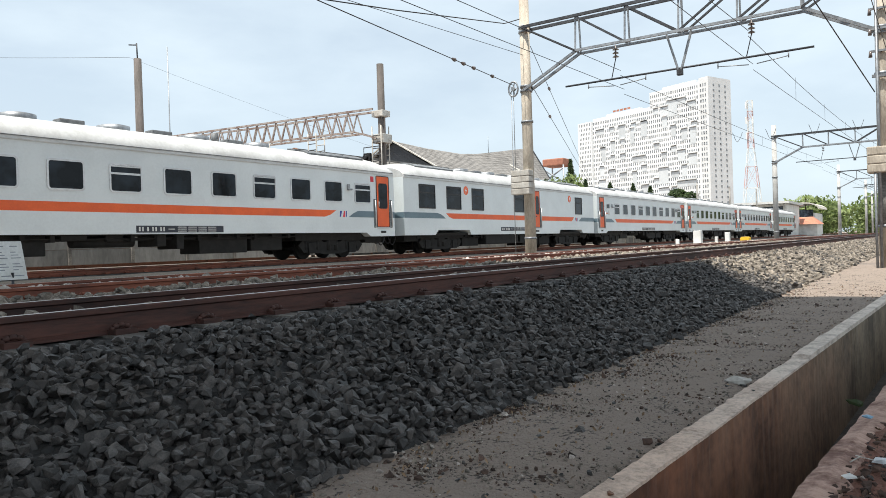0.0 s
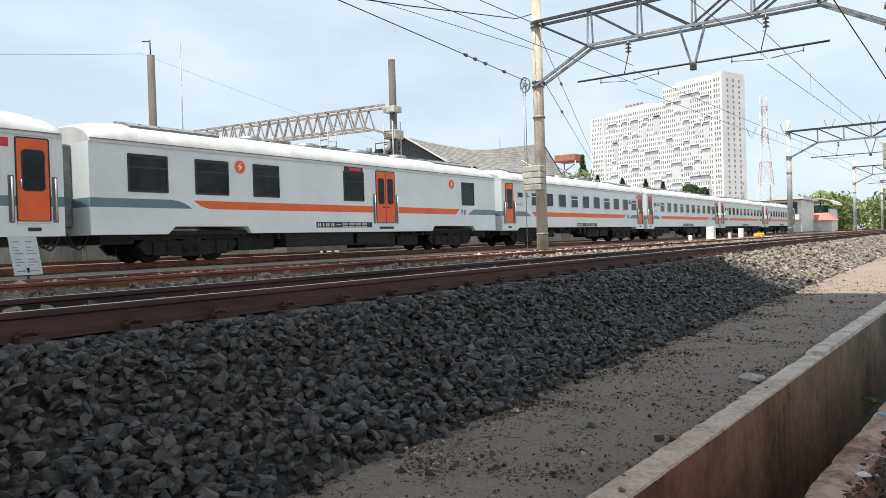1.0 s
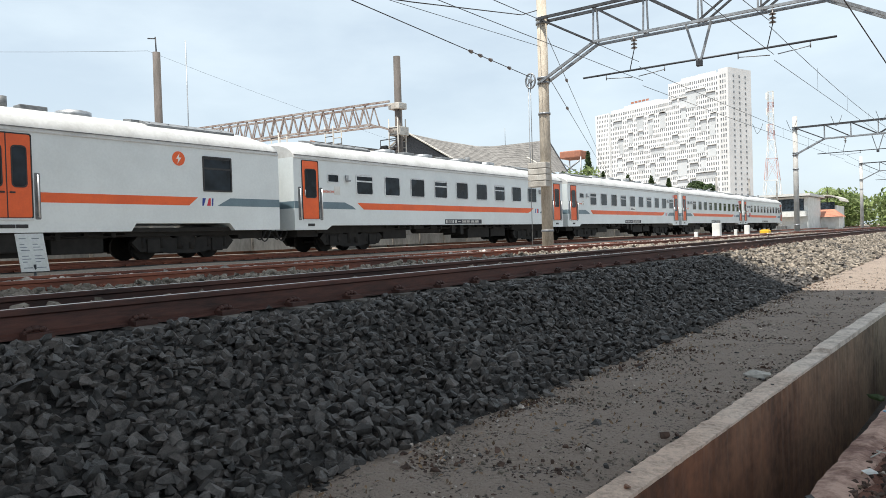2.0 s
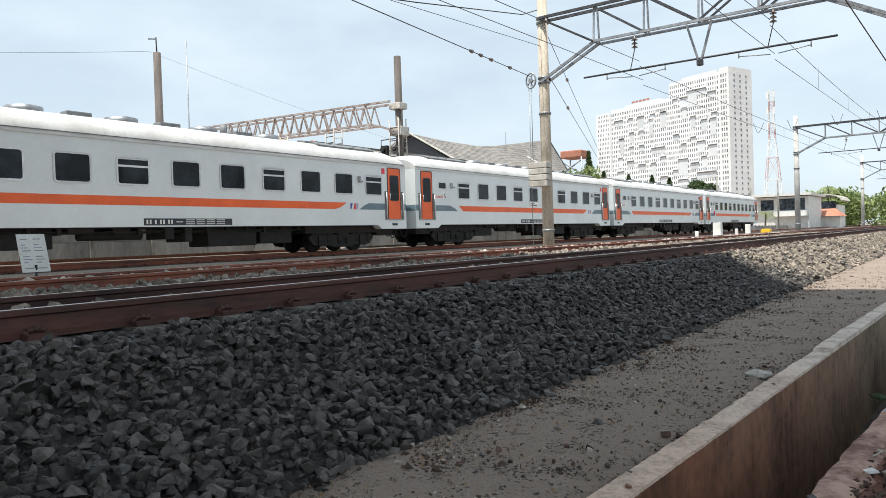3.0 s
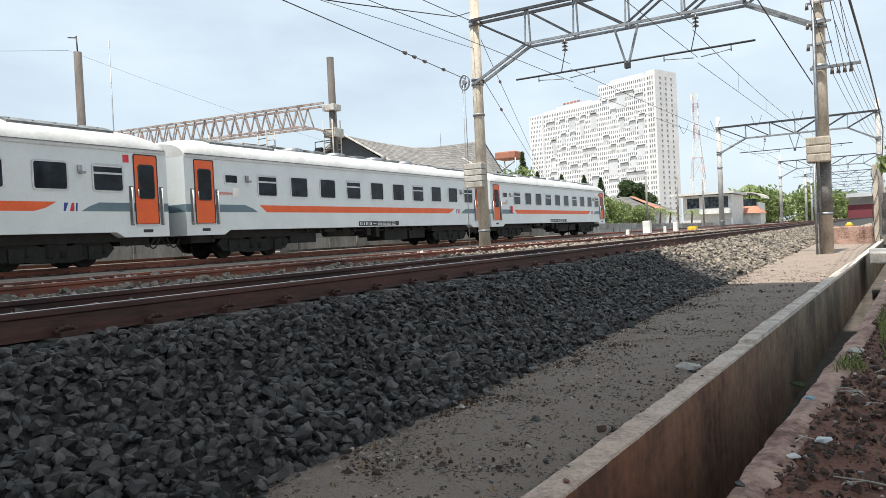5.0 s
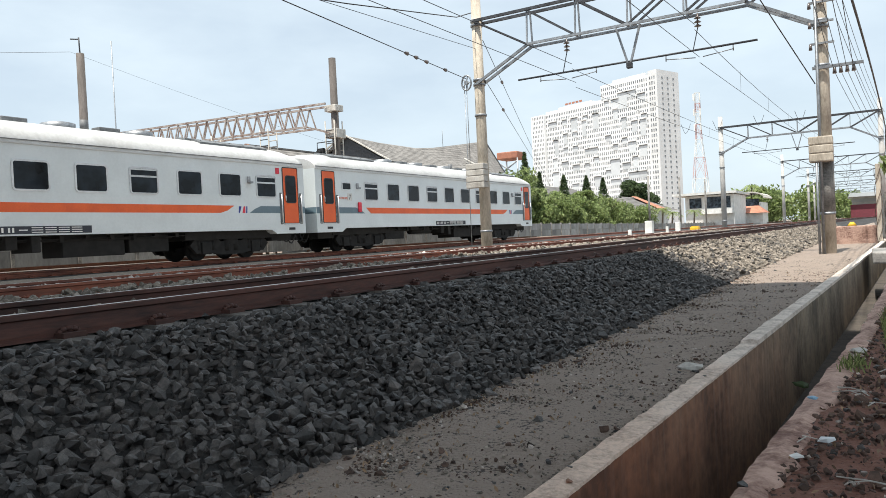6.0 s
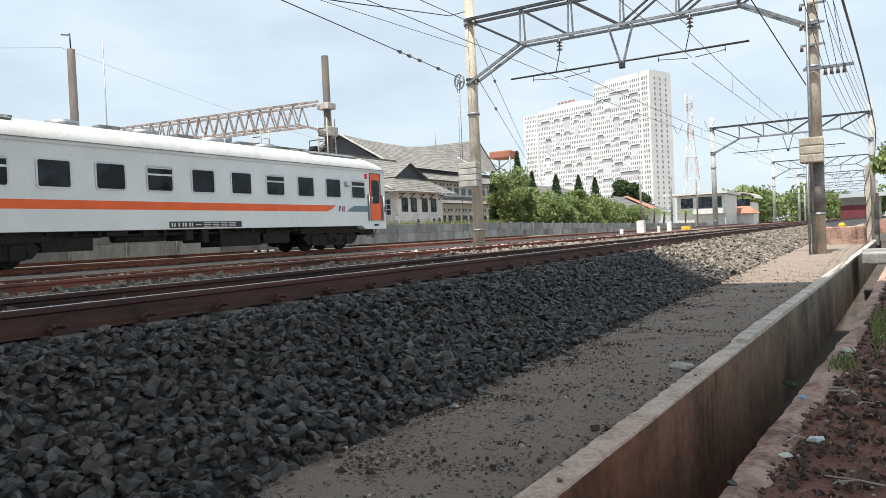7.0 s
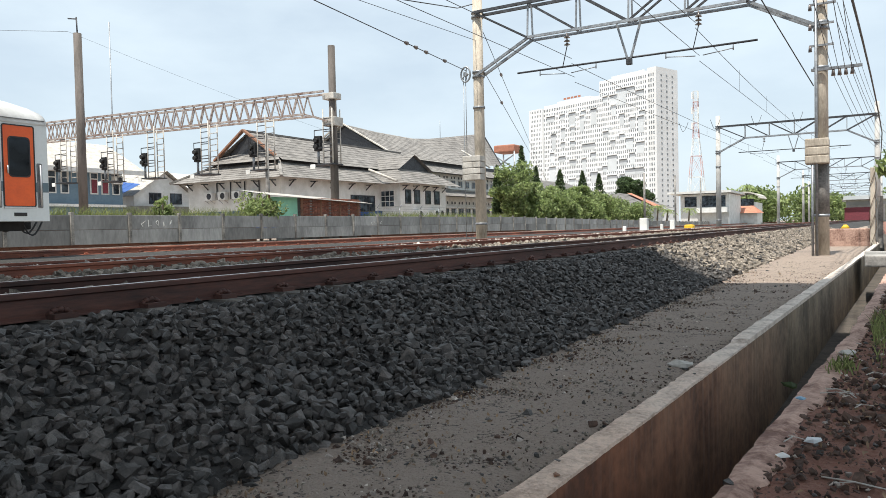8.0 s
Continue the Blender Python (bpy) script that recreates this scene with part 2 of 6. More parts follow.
# ---- building blocks ----
def box(bm, x0, x1, y0, y1, z0, z1, bevel=0.0):
    vs = [bm.verts.new((x, y, z)) for x in (x0, x1) for y in (y0, y1) for z in (z0, z1)]
    fs = [bm.faces.new([vs[i] for i in f]) for f in ((0, 1, 3, 2), (4, 6, 7, 5), (0, 4, 5, 1), (2, 3, 7, 6), (0, 2, 6, 4), (1, 5, 7, 3))]
    if bevel:
        es = list({e for f in fs for e in f.edges})
        bmesh.ops.bevel(bm, geom=es, offset=bevel, segments=2, affect="EDGES", profile=0.6)
    return vs


def rod(bm, a, b, r, n=8, r2=None, cap=True):
    """A round bar from a to b."""
    a, b = Vector(a), Vector(b)
    d = (b - a).normalized()
    u = d.orthogonal().normalized()
    v = d.cross(u)
    r2 = r if r2 is None else r2
    ra = [bm.verts.new(a + (u * math.cos(k * math.tau / n) + v * math.sin(k * math.tau / n)) * r) for k in range(n)]
    rb = [bm.verts.new(b + (u * math.cos(k * math.tau / n) + v * math.sin(k * math.tau / n)) * r2) for k in range(n)]
    for k in range(n):
        f = bm.faces.new((ra[k], ra[(k + 1) % n], rb[(k + 1) % n], rb[k]))
        f.smooth = n > 5
    if cap:
        bm.faces.new(ra[::-1])
        bm.faces.new(rb)


def bar(bm, a, b, w, h, up=(0, 0, 1)):
    """A rectangular bar from a to b, w wide and h high."""
    a, b = Vector(a), Vector(b)
    d = (b - a).normalized()
    s = d.cross(Vector(up))
    s = (s if s.length > 1e-4 else d.orthogonal()).normalized()
    t = s.cross(d)
    q = [[bm.verts.new(p + s * (w / 2 * i) + t * (h / 2 * j)) for i, j in ((-1, -1), (1, -1), (1, 1), (-1, 1))] for p in (a, b)]
    for k in range(4):
        bm.faces.new((q[0][k], q[0][(k + 1) % 4], q[1][(k + 1) % 4], q[1][k]))
    bm.faces.new(q[0][::-1])
    bm.faces.new(q[1])


def prism(bm, outline, axis, lo, hi):
    """An outline of (u, v) pushed from lo to hi along axis (0: u, v are y, z; 1: x, z; 2: x, y)."""
    put = {0: lambda u, v, w: (w, u, v), 1: lambda u, v, w: (u, w, v), 2: lambda u, v, w: (u, v, w)}[axis]
    a = [bm.verts.new(put(u, v, lo)) for u, v in outline]
    b = [bm.verts.new(put(u, v, hi)) for u, v in outline]
    bm.faces.new(a)
    bm.faces.new(b[::-1])
    for k in range(len(a)):
        bm.faces.new((a[k], b[k], b[(k + 1) % len(a)], a[(k + 1) % len(a)]))


def tube(bm, pts, r, n=5):
    """One round cable through the points."""
    pts = [Vector(p) for p in pts]
    rings = []
    for k, p in enumerate(pts):
        d = (pts[min(k + 1, len(pts) - 1)] - pts[max(k - 1, 0)]).normalized()
        u = d.cross(Vector((0.31, 0.17, 0.93))).normalized()
        v = d.cross(u)
        rings.append([bm.verts.new(p + (u * math.cos(q * math.tau / n) + v * math.sin(q * math.tau / n)) * r) for q in range(n)])
    for a, b in zip(rings, rings[1:]):
        for q in range(n):
            bm.faces.new((a[q], a[(q + 1) % n], b[(q + 1) % n], b[q])).smooth = True


def finish(name, bm, material):
    bmesh.ops.recalc_face_normals(bm, faces=bm.faces[:])
    me = bpy.data.meshes.new(name)
    bm.to_mesh(me)
    bm.free()
    me.materials.append(material)
    return me


def part(name, bm, material, parent=None, label="", m=None):
    """Links a bmesh (or a ready mesh) as one mesh object under a thing or a part."""
    ob = new(name, bm if isinstance(bm, bpy.types.Mesh) else finish(name, bm, material))
    if parent is not None:
        ob.parent = parent
    if m is not None:
        ob.matrix_basis = m
    return tagged(ob, label)


def thing(name, label, category, m=None, group="", kind=""):
    ob = new(name)
    if m is not None:
        ob.matrix_basis = m
    return tagged(ob, label, category, group, kind)


def boxed(*a, **k):
    bm = bmesh.new()
    box(bm, *a, **k)
    return bm


def rods(pairs, r, n=8):
    bm = bmesh.new()
    for a, b in pairs:
        rod(bm, a, b, r, n)
    return bm


# ---- ground ----
NEAR_X, NEAR_Z, MID_X, FAR_X, FAR_Z = -4.62, 0.62, -8.3, -20.0, 0.53
GAUGE = 1.067
WALL = [(-3.0, -1.29), (2.1, -1.02), (11.4, -0.525), (22.0, 0.02), (30.0, 0.42)]


def drift(y):
    """How far the two near tracks swing to the right of the far one."""
    return 0.0 if y < 0 else 0.008 * y + 0.00013 * y * y


def wall_x(y):
    return float(np.interp(y, [p[0] for p in WALL], [p[1] for p in WALL]))


LEDGE = [(-3.0, -0.93), (2.4, -0.47), (6.8, -0.1), (16.0, 0.42), (30.0, 1.05)]


def ledge_x(y):
    return float(np.interp(y, [p[0] for p in LEDGE], [p[1] for p in LEDGE]))


def ground_sheet():
    ys = sorted({-400, -60, -20, -8, *np.arange(-4, 0.6, 0.5).tolist(), *np.arange(0.75, 14.0, 0.11).tolist(), *np.arange(14.0, 31, 0.5).tolist(), 36, 44, 55, 70, 90, 120, 160, 220, 300, 420, 600, 900, 1400, 2200, 3500})
    verts, cols = [], None
    for y in ys:
        w = wall_x(y)
        inside, e = y <= 30, ledge_x(y)
        row = [(-3500, 0.3), (-300, 0.3), (-60, 0.3), (-26, 0.5), (-24.4, 0.5), (-22, 0.35), (-10.6, 0.12), (-3.0, 0.0)]
        row += [(-3.0 + (w + 2.95) * k / 24, 0.0) for k in range(1, 24)] + [(w + 0.02, -0.015)]
        row += [(w + 0.06, -0.75 if inside else 0.0), (e + 0.02, -0.75 if inside else 0.0), (e + 0.06, -0.02), *[(e + 0.06 + 0.075 * k, -0.02 - 0.015 * math.sin(k * 0.2)) for k in range(1, 20)], (e + 2.0, 0.06), (e + 2.9, 0.15)]
        row += [(40, 0.3), (300, 0.3), (3500, 0.3)]
        cols = len(row)
        for x, z in row:
            rough = (0.02 if x > e else 0.011) if -3 < x < 4 and z > -0.5 else 0.0
            verts.append((x, y, z + rough * (noise.noise(Vector((x * 2.1, y * 2.1, 0))) + 0.7 * noise.noise(Vector((x * 6, y * 6, 3))) + 0.6 * noise.noise(Vector((x * 15, y * 15, 7))))))
    faces = [(r * cols + c, r * cols + c + 1, (r + 1) * cols + c + 1, (r + 1) * cols + c) for r in range(len(ys) - 1) for c in range(cols - 1)]
    me = bpy.data.meshes.new("ground")
    me.from_pydata(verts, [], faces)
    me.materials.append(M_SAND)
    me.materials.append(M_SOIL)
    me.materials.append(M_MUD)
    me.materials.append(M_EARTH)
    for f in me.polygons:
        c = f.index % (cols - 1)
        f.material_index = 3 if 3 <= c <= 6 else 0 if c < 31 or c > cols - 5 else 2 if c < 34 else 1
        f.use_smooth = True
    return tagged(new("ground", me), "sandy gravel path and red soil beside the railway", "ground", kind="structure")


ground = ground_sheet()


def bed(name, profile, label, swing):
    """A ballast mound: its cross-section pushed along the track."""
    ys = [-30, -10, *np.arange(0, 60, 1.0).tolist(), 70, 90, 130, 200, 320, 500]
    verts, n = [], len(profile)
    for y in ys:
        for x, z in profile:
            verts.append((x + (drift(y) if swing else 0), y, z + 0.02 * noise.noise(Vector((x * 3, y * 1.3, 5)))))
    faces = [(r * n + c, r * n + c + 1, (r + 1) * n + c + 1, (r + 1) * n + c) for r in range(len(ys) - 1) for c in range(n - 1)]
    me = bpy.data.meshes.new(name)
    me.from_pydata(verts, [], faces)
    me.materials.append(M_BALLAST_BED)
    return tagged(new(name, me), label, "ballast bed", kind="structure")


near_bed = bed("ballast_bed", [(-11.2, 0.05), (-10.2, 0.38), (-9.6, 0.45), (-7.0, 0.45), (-6.4, 0.41), (-5.9, 0.45), (-3.5, 0.44), (-3.3, 0.40), (-2.7, 0.18), (-2.05, 0.01), (-1.9, -0.05)],
               "dark crushed-stone ballast shoulder under the two near tracks", True)
far_bed = bed("ballast_bed", [(-22.6, 0.28), (-21.6, 0.37), (-18.4, 0.37), (-17.2, 0.1)], "dark ballast under the far track", False)


def track(cx, top, swing, y1, near):
    """Rails, sleepers and clips of one track."""
    t = thing("railway_track", "rust-brown steel rails with polished heads on concrete sleepers", "track", kind="structure")
    prof = [(-0.065, 0), (0.065, 0), (0.065, 0.012), (0.012, 0.03), (0.012, 0.115), (0.034, 0.125), (0.034, 0.15), (0.027, 0.158), (-0.027, 0.158), (-0.034, 0.15),
            (-0.034, 0.125), (-0.012, 0.115), (-0.012, 0.03), (-0.065, 0.012)]
    ys = [-30, -5, *np.arange(0, y1, 2.0).tolist(), y1]
    for side in (-1, 1):
        verts, n = [], len(prof)
        x = cx + side * (GAUGE / 2 + 0.034)
        for y in ys:
            verts += [(x + (drift(y) if swing else 0) + u, y, top - 0.158 + v) for u, v in prof]
        faces = [(r * n + c, (r + 1) * n + c, (r + 1) * n + (c + 1) % n, r * n + (c + 1) % n) for r in range(len(ys) - 1) for c in range(n)]
        me = bpy.data.meshes.new("rail")
        me.from_pydata(verts, [], faces)
        me.materials.append(M_RAIL_DARK if near else M_RAIL)
        me.materials.append(M_RAILTOP)
        for f in me.polygons:
            f.material_index = 1 if f.index % n in (7,) else 0
        part("rail", me, None, t)
    bm = bmesh.new()
    prism(bm, [(-0.125, -0.19), (0.125, -0.19), (0.1, 0), (-0.1, 0)], 0, -1.0, 1.0)
    sl = finish("sleeper", bm, M_SLEEPER)
    bm = bmesh.new()
    for side in (-1, 1):
        for s in (-1, 1):
            x = side * (GAUGE / 2 + 0.034) + s * 0.1
            box(bm, x - 0.045, x + 0.045, -0.07, 0.07, 0, 0.03)
            for k in range(5):
                a0, a1 = math.pi * k / 5, math.pi * (k + 1) / 5
                rod(bm, (x - s * 0.02, -0.06 * math.cos(a0), 0.025 + 0.028 * math.sin(a0)), (x - s * 0.02, -0.06 * math.cos(a1), 0.025 + 0.028 * math.sin(a1)), 0.016, 6)
    cl = finish("rail_clip", bm, M_RAIL_DARK if near else M_RAIL)
    y = -3.0
    while y < min(y1, 60 if near else 40):
        m = pose(cx + (drift(y) if swing else 0), y, top - 0.158)
        part("sleeper", sl, None, t, m=m)
        part("rail_clip", cl, None, t, m=m)
        y += 0.6
    return t


track_near = track(NEAR_X, NEAR_Z, True, 400, True)
track_mid = track(MID_X, NEAR_Z, True, 400, False)
track_far = track(FAR_X, FAR_Z, False, 400, False)


def retaining_wall():
    """The low rendered wall between the path and the drain."""
    w = thing("retaining_wall", "low rendered concrete wall with a chipped pale top along a drain", "wall", kind="structure")
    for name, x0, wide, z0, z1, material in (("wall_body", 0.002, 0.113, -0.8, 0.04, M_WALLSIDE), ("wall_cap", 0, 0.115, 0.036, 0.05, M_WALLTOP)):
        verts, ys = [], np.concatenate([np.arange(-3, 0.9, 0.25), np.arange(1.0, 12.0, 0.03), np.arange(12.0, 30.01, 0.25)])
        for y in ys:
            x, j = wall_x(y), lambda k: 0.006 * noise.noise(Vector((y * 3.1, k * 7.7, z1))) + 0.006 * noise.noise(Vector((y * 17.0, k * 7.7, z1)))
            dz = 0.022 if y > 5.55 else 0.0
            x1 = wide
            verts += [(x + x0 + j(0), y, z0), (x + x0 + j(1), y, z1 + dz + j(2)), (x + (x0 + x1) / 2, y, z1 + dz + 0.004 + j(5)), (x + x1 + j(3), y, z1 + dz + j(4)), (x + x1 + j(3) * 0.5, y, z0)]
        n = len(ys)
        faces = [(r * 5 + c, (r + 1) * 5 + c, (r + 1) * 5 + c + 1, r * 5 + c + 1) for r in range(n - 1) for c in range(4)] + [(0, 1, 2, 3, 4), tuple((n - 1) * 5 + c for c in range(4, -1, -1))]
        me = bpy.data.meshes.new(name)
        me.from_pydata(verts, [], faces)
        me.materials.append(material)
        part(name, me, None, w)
    verts, ys = [], np.concatenate([np.arange(-3, 1.5, 0.12), np.arange(1.5, 10, 0.04), np.arange(10, 16.01, 0.12)])
    for y in ys:
        x, j = ledge_x(y), lambda k: noise.noise(Vector((y * 2.3, k * 5.3, 1.0))) + 0.6 * noise.noise(Vector((y * 11.0, k * 5.3, 2.0)))
        verts += [(x + 0.012 * j(0), y, -0.75), (x + 0.02 * j(1), y, -0.015 + 0.012 * j(2)), (x + 0.06, y, 0.004 + 0.012 * j(3)), (x + 0.12 + 0.04 * j(4), y, -0.012 + 0.012 * j(5)), (x + 0.17 + 0.05 * j(4), y, -0.08)]
    faces = [(r * 5 + c, (r + 1) * 5 + c, (r + 1) * 5 + c + 1, r * 5 + c + 1) for r in range(len(ys) - 1) for c in range(4)]
    me = bpy.data.meshes.new("drain_kerb")
    me.from_pydata(verts, [], faces)
    me.materials.append(M_KERB)
    part("drain_kerb", me, None, w, "worn pinkish mortar edge of the drain")
    return w


retaining_wall()


# ---- the passenger train ----
HALF, PITCH, BODY_W, CORNICE, CROWN = 10.35, 21.37, 1.49, 3.32, 4.06


def rounded(y0, y1, z0, z1, r, n=4):
    out = []
    for cy, cz, a in ((y1 - r, z1 - r, 0), (y0 + r, z1 - r, 90), (y0 + r, z0 + r, 180), (y1 - r, z0 + r, 270)):
        out += [(cy + r * math.cos(radians(a + 90 * k / n)), cz + r * math.sin(radians(a + 90 * k / n))) for k in range(n + 1)]
    return out


def plate(y0, y1, z0, z1, x0, x1, r=0.0):
    bm = bmesh.new()
    prism(bm, rounded(y0, y1, z0, z1, r) if r else [(y0, z0), (y1, z0), (y1, z1), (y0, z1)], 0, x0, x1)
    return bm


def ring(y0, y1, z0, z1, r, t, x0, x1):
    """A rounded frame, t wide."""
    bm = bmesh.new()
    a, b = rounded(y0, y1, z0, z1, r), rounded(y0 + t, y1 - t, z0 + t, z1 - t, max(0.01, r - t))
    va = [[bm.verts.new((x, *p)) for p in lst] for lst in (a, b) for x in (x0, x1)]
    n = len(a)
    for k in range(n):
        j = (k + 1) % n
        bm.faces.new((va[1][k], va[1][j], va[3][j], va[3][k]))
        bm.faces.new((va[0][k], va[0][j], va[1][j], va[1][k]))
        bm.faces.new((va[2][k], va[3][k], va[3][j], va[2][j]))
    return bm


def car_window(car, y0, y1, z0, z1, slider, r=0.11, dark=False):
    for s in (1, -1):
        x = BODY_W * s
        f = part("window", ring(y0 - 0.045, y1 + 0.045, z0 - 0.045, z1 + 0.045, r, 0.05, x, x + s * 0.022), M_RUBBER if dark else M_ALU, car)
        part("pane", plate(y0, y1, z0, z1, x, x + s * 0.008, r * 0.8), M_GLASS, f)
        if slider:
            zm = z0 + (z1 - z0) * 0.64
            part("transom", plate(y0, y1, zm, zm + 0.055, x, x + s * 0.018), M_RUBBER if dark else M_ALU, f)
            part("upper_rail", plate(y0 + 0.02, y1 - 0.02, z1 - 0.05, z1 - 0.01, x, x + s * 0.014), M_RUBBER if dark else M_ALU, f)


def car_door(car, y0, y1, double=False):
    x = BODY_W
    d = part("door", plate(y0, y1, 1.19, 3.22, x, x + 0.012, 0.05), M_ORANGE, car, "bright orange carriage door")
    part("door_seal", ring(y0 - 0.03, y1 + 0.03, 1.16, 3.25, 0.06, 0.03, x, x + 0.02), M_RUBBER, d)
    mid = (y0 + y1) / 2
    for a, b in (((y0, mid), (mid, y1)) if double else ((y0, y1),)):
        part("door_pane", plate(a + 0.14, b - 0.12, 1.95, 2.92, x, x + 0.018, 0.08), M_GLASS, d)
        part("door_pane_seal", ring(a + 0.11, b - 0.09, 1.92, 2.95, 0.1, 0.03, x, x + 0.022), M_RUBBER, d)
    if double:
        part("leaf_joint", plate(mid - 0.012, mid + 0.012, 1.19, 3.22, x, x + 0.016), M_RUBBER, d)
        for s in (-1, 1):
            part("latch", boxed(x, x + 0.04, mid + s * 0.12 - 0.06, mid + s * 0.12 + 0.06, 1.78, 1.82), M_RUBBER, d)
    else:
        part("latch", rods([((x + 0.05, y0 + 0.08, 2.0), (x + 0.05, y0 + 0.08, 2.2))], 0.018), M_ALU, d)
    part("sill", plate(y0 - 0.02, y1 + 0.02, 1.12, 1.17, x, x + 0.03), M_ALU, d)
    for y in (y0 - 0.14, y1 + 0.14):
        part("grab_rail", rods([((x + 0.06, y, 1.18), (x + 0.06, y, 2.25)), ((x, y, 1.2), (x + 0.06, y, 1.2)), ((x, y, 2.23), (x + 0.06, y, 2.23))], 0.022), M_ALU, car)
        part("grab_recess", plate(y - 0.07, y + 0.07, 1.14, 2.3, x, x + 0.006, 0.03), M_ROOFBOX, car)
    part("step_light", boxed(x, x + 0.012, mid - 0.16, mid + 0.16, 0.93, 1.02), M_RUBBER, car)


def stripe(car, name, outline, material, label=""):
    bm = bmesh.new()
    prism(bm, outline, 0, BODY_W, BODY_W + 0.004)
    part(name, bm, material, car, label)


def bogie(car, y):
    bm = bmesh.new()
    for s in (1, -1):
        x = 0.98 * s
        prism(bm, [(-1.75, 0.5), (-1.5, 0.74), (-0.6, 0.7), (-0.45, 0.62), (0.45, 0.62), (0.6, 0.7), (1.5, 0.74), (1.75, 0.5), (1.5, 0.24), (0.75, 0.22), (0.5, 0.16), (-0.5, 0.16), (-0.75, 0.22), (-1.5, 0.24)],
              0, x - 0.07, x + 0.07)
        for yy in (-1.1, 1.1):
            box(bm, x - 0.12, x + 0.13, yy - 0.2, yy + 0.2, 0.2, 0.6, 0.03)
            for k in (-0.3, 0.3):
                rod(bm, (x, yy + k, 0.34), (x, yy + k, 0.64), 0.09, 10)
        for k in (-0.2, 0.2):
            rod(bm, (x, k, 0.3), (x, k, 0.78), 0.13, 10)
    box(bm, -1.1, 1.1, -0.25, 0.25, 0.5, 0.86)
    b = part("bogie", bm, M_UNDER, car, m=pose(0, y, 0))
    ws = []
    for yy in (-1.1, 1.1):
        bm = bmesh.new()
        rod(bm, (-1.0, 0, 0), (1.0, 0, 0), 0.07, 10)
        for s in (1, -1):
            rod(bm, (0.5 * s, 0, 0), (0.63 * s, 0, 0), 0.39, 28)
            rod(bm, (0.47 * s, 0, 0), (0.5 * s, 0, 0), 0.415, 28)
            for k in range(4):
                a = k * math.pi / 2
                bolt = (0.3 * math.cos(a) * 0.6, 0.3 * math.sin(a) * 0.6)
                rod(bm, (0.63 * s, *bolt), (0.642 * s, *bolt), 0.05, 8)
        ws.append(part("wheelset", bm, M_UNDER, b, m=pose(0, yy, 0.39)))
    return ws


def roof_kit(car, power):
    def zr(x):
        return CORNICE + (CROWN - CORNICE) * math.sqrt(max(0.0, 1 - (abs(x) / BODY_W) ** 2.3))
    for s in (-1, 1):
        y0, y1 = sorted((s * 5.6, s * 8.9))
        bm = bmesh.new()
        for i in range(4):
            xa, xb = 0.25 + i * 0.21, 0.25 + (i + 1) * 0.21
            vs = [bm.verts.new((x, y + (0.5 if (y == y0) == (s > 0) else 0) * (i > 1) * s * 0.5, zr(x) + h)) for h in (0.0, 0.08) for x, y in ((xa, y0), (xb, y0), (xb, y1), (xa, y1))]
            for f in ((0, 1, 2, 3), (4, 5, 6, 7), (0, 1, 5, 4), (1, 2, 6, 5), (2, 3, 7, 6), (3, 0, 4, 7)):
                bm.faces.new([vs[q] for q in f])
        p = part("roof_unit_cover", bm, M_ROOFBOX, car, "dark grey louvred roof unit")
        for k in range(5):
            y = y0 + (y1 - y0) * (0.12 + 0.19 * k)
            bm = bmesh.new()
            bar(bm, (0.3, y, zr(0.3) + 0.085), (0.95, y, zr(0.95) + 0.085), 0.05, 0.03)
            part("cover_rib", bm, M_STEEL, p)
    for y in (-3.9, -1.2, 1.6, 4.2):
        bm = bmesh.new()
        rod(bm, (0.15, y, zr(0) - 0.1), (0.15, y, zr(0) + 0.1), 0.46, 18)
        rod(bm, (0.15, y, zr(0) + 0.1), (0.15, y, zr(0) + 0.14), 0.46, 18, 0.3)
        part("roof_vent", bm, M_STEEL, car, "round grey roof ventilator")
    for y in (-2.6, 0.2, 3.0):
        part("roof_box", boxed(0.1, 0.5, y - 0.35, y + 0.35, zr(0.4) - 0.05, zr(0) + 0.1, bevel=0.03), M_ROOFBOX, car)
    bm = bmesh.new()
    rod(bm, (0.3, 2.3, zr(0.3) - 0.05), (0.3, 2.3, zr(0.3) + 0.28), 0.12, 12)
    part("exhaust_pot", bm, M_ROOFBOX, car)


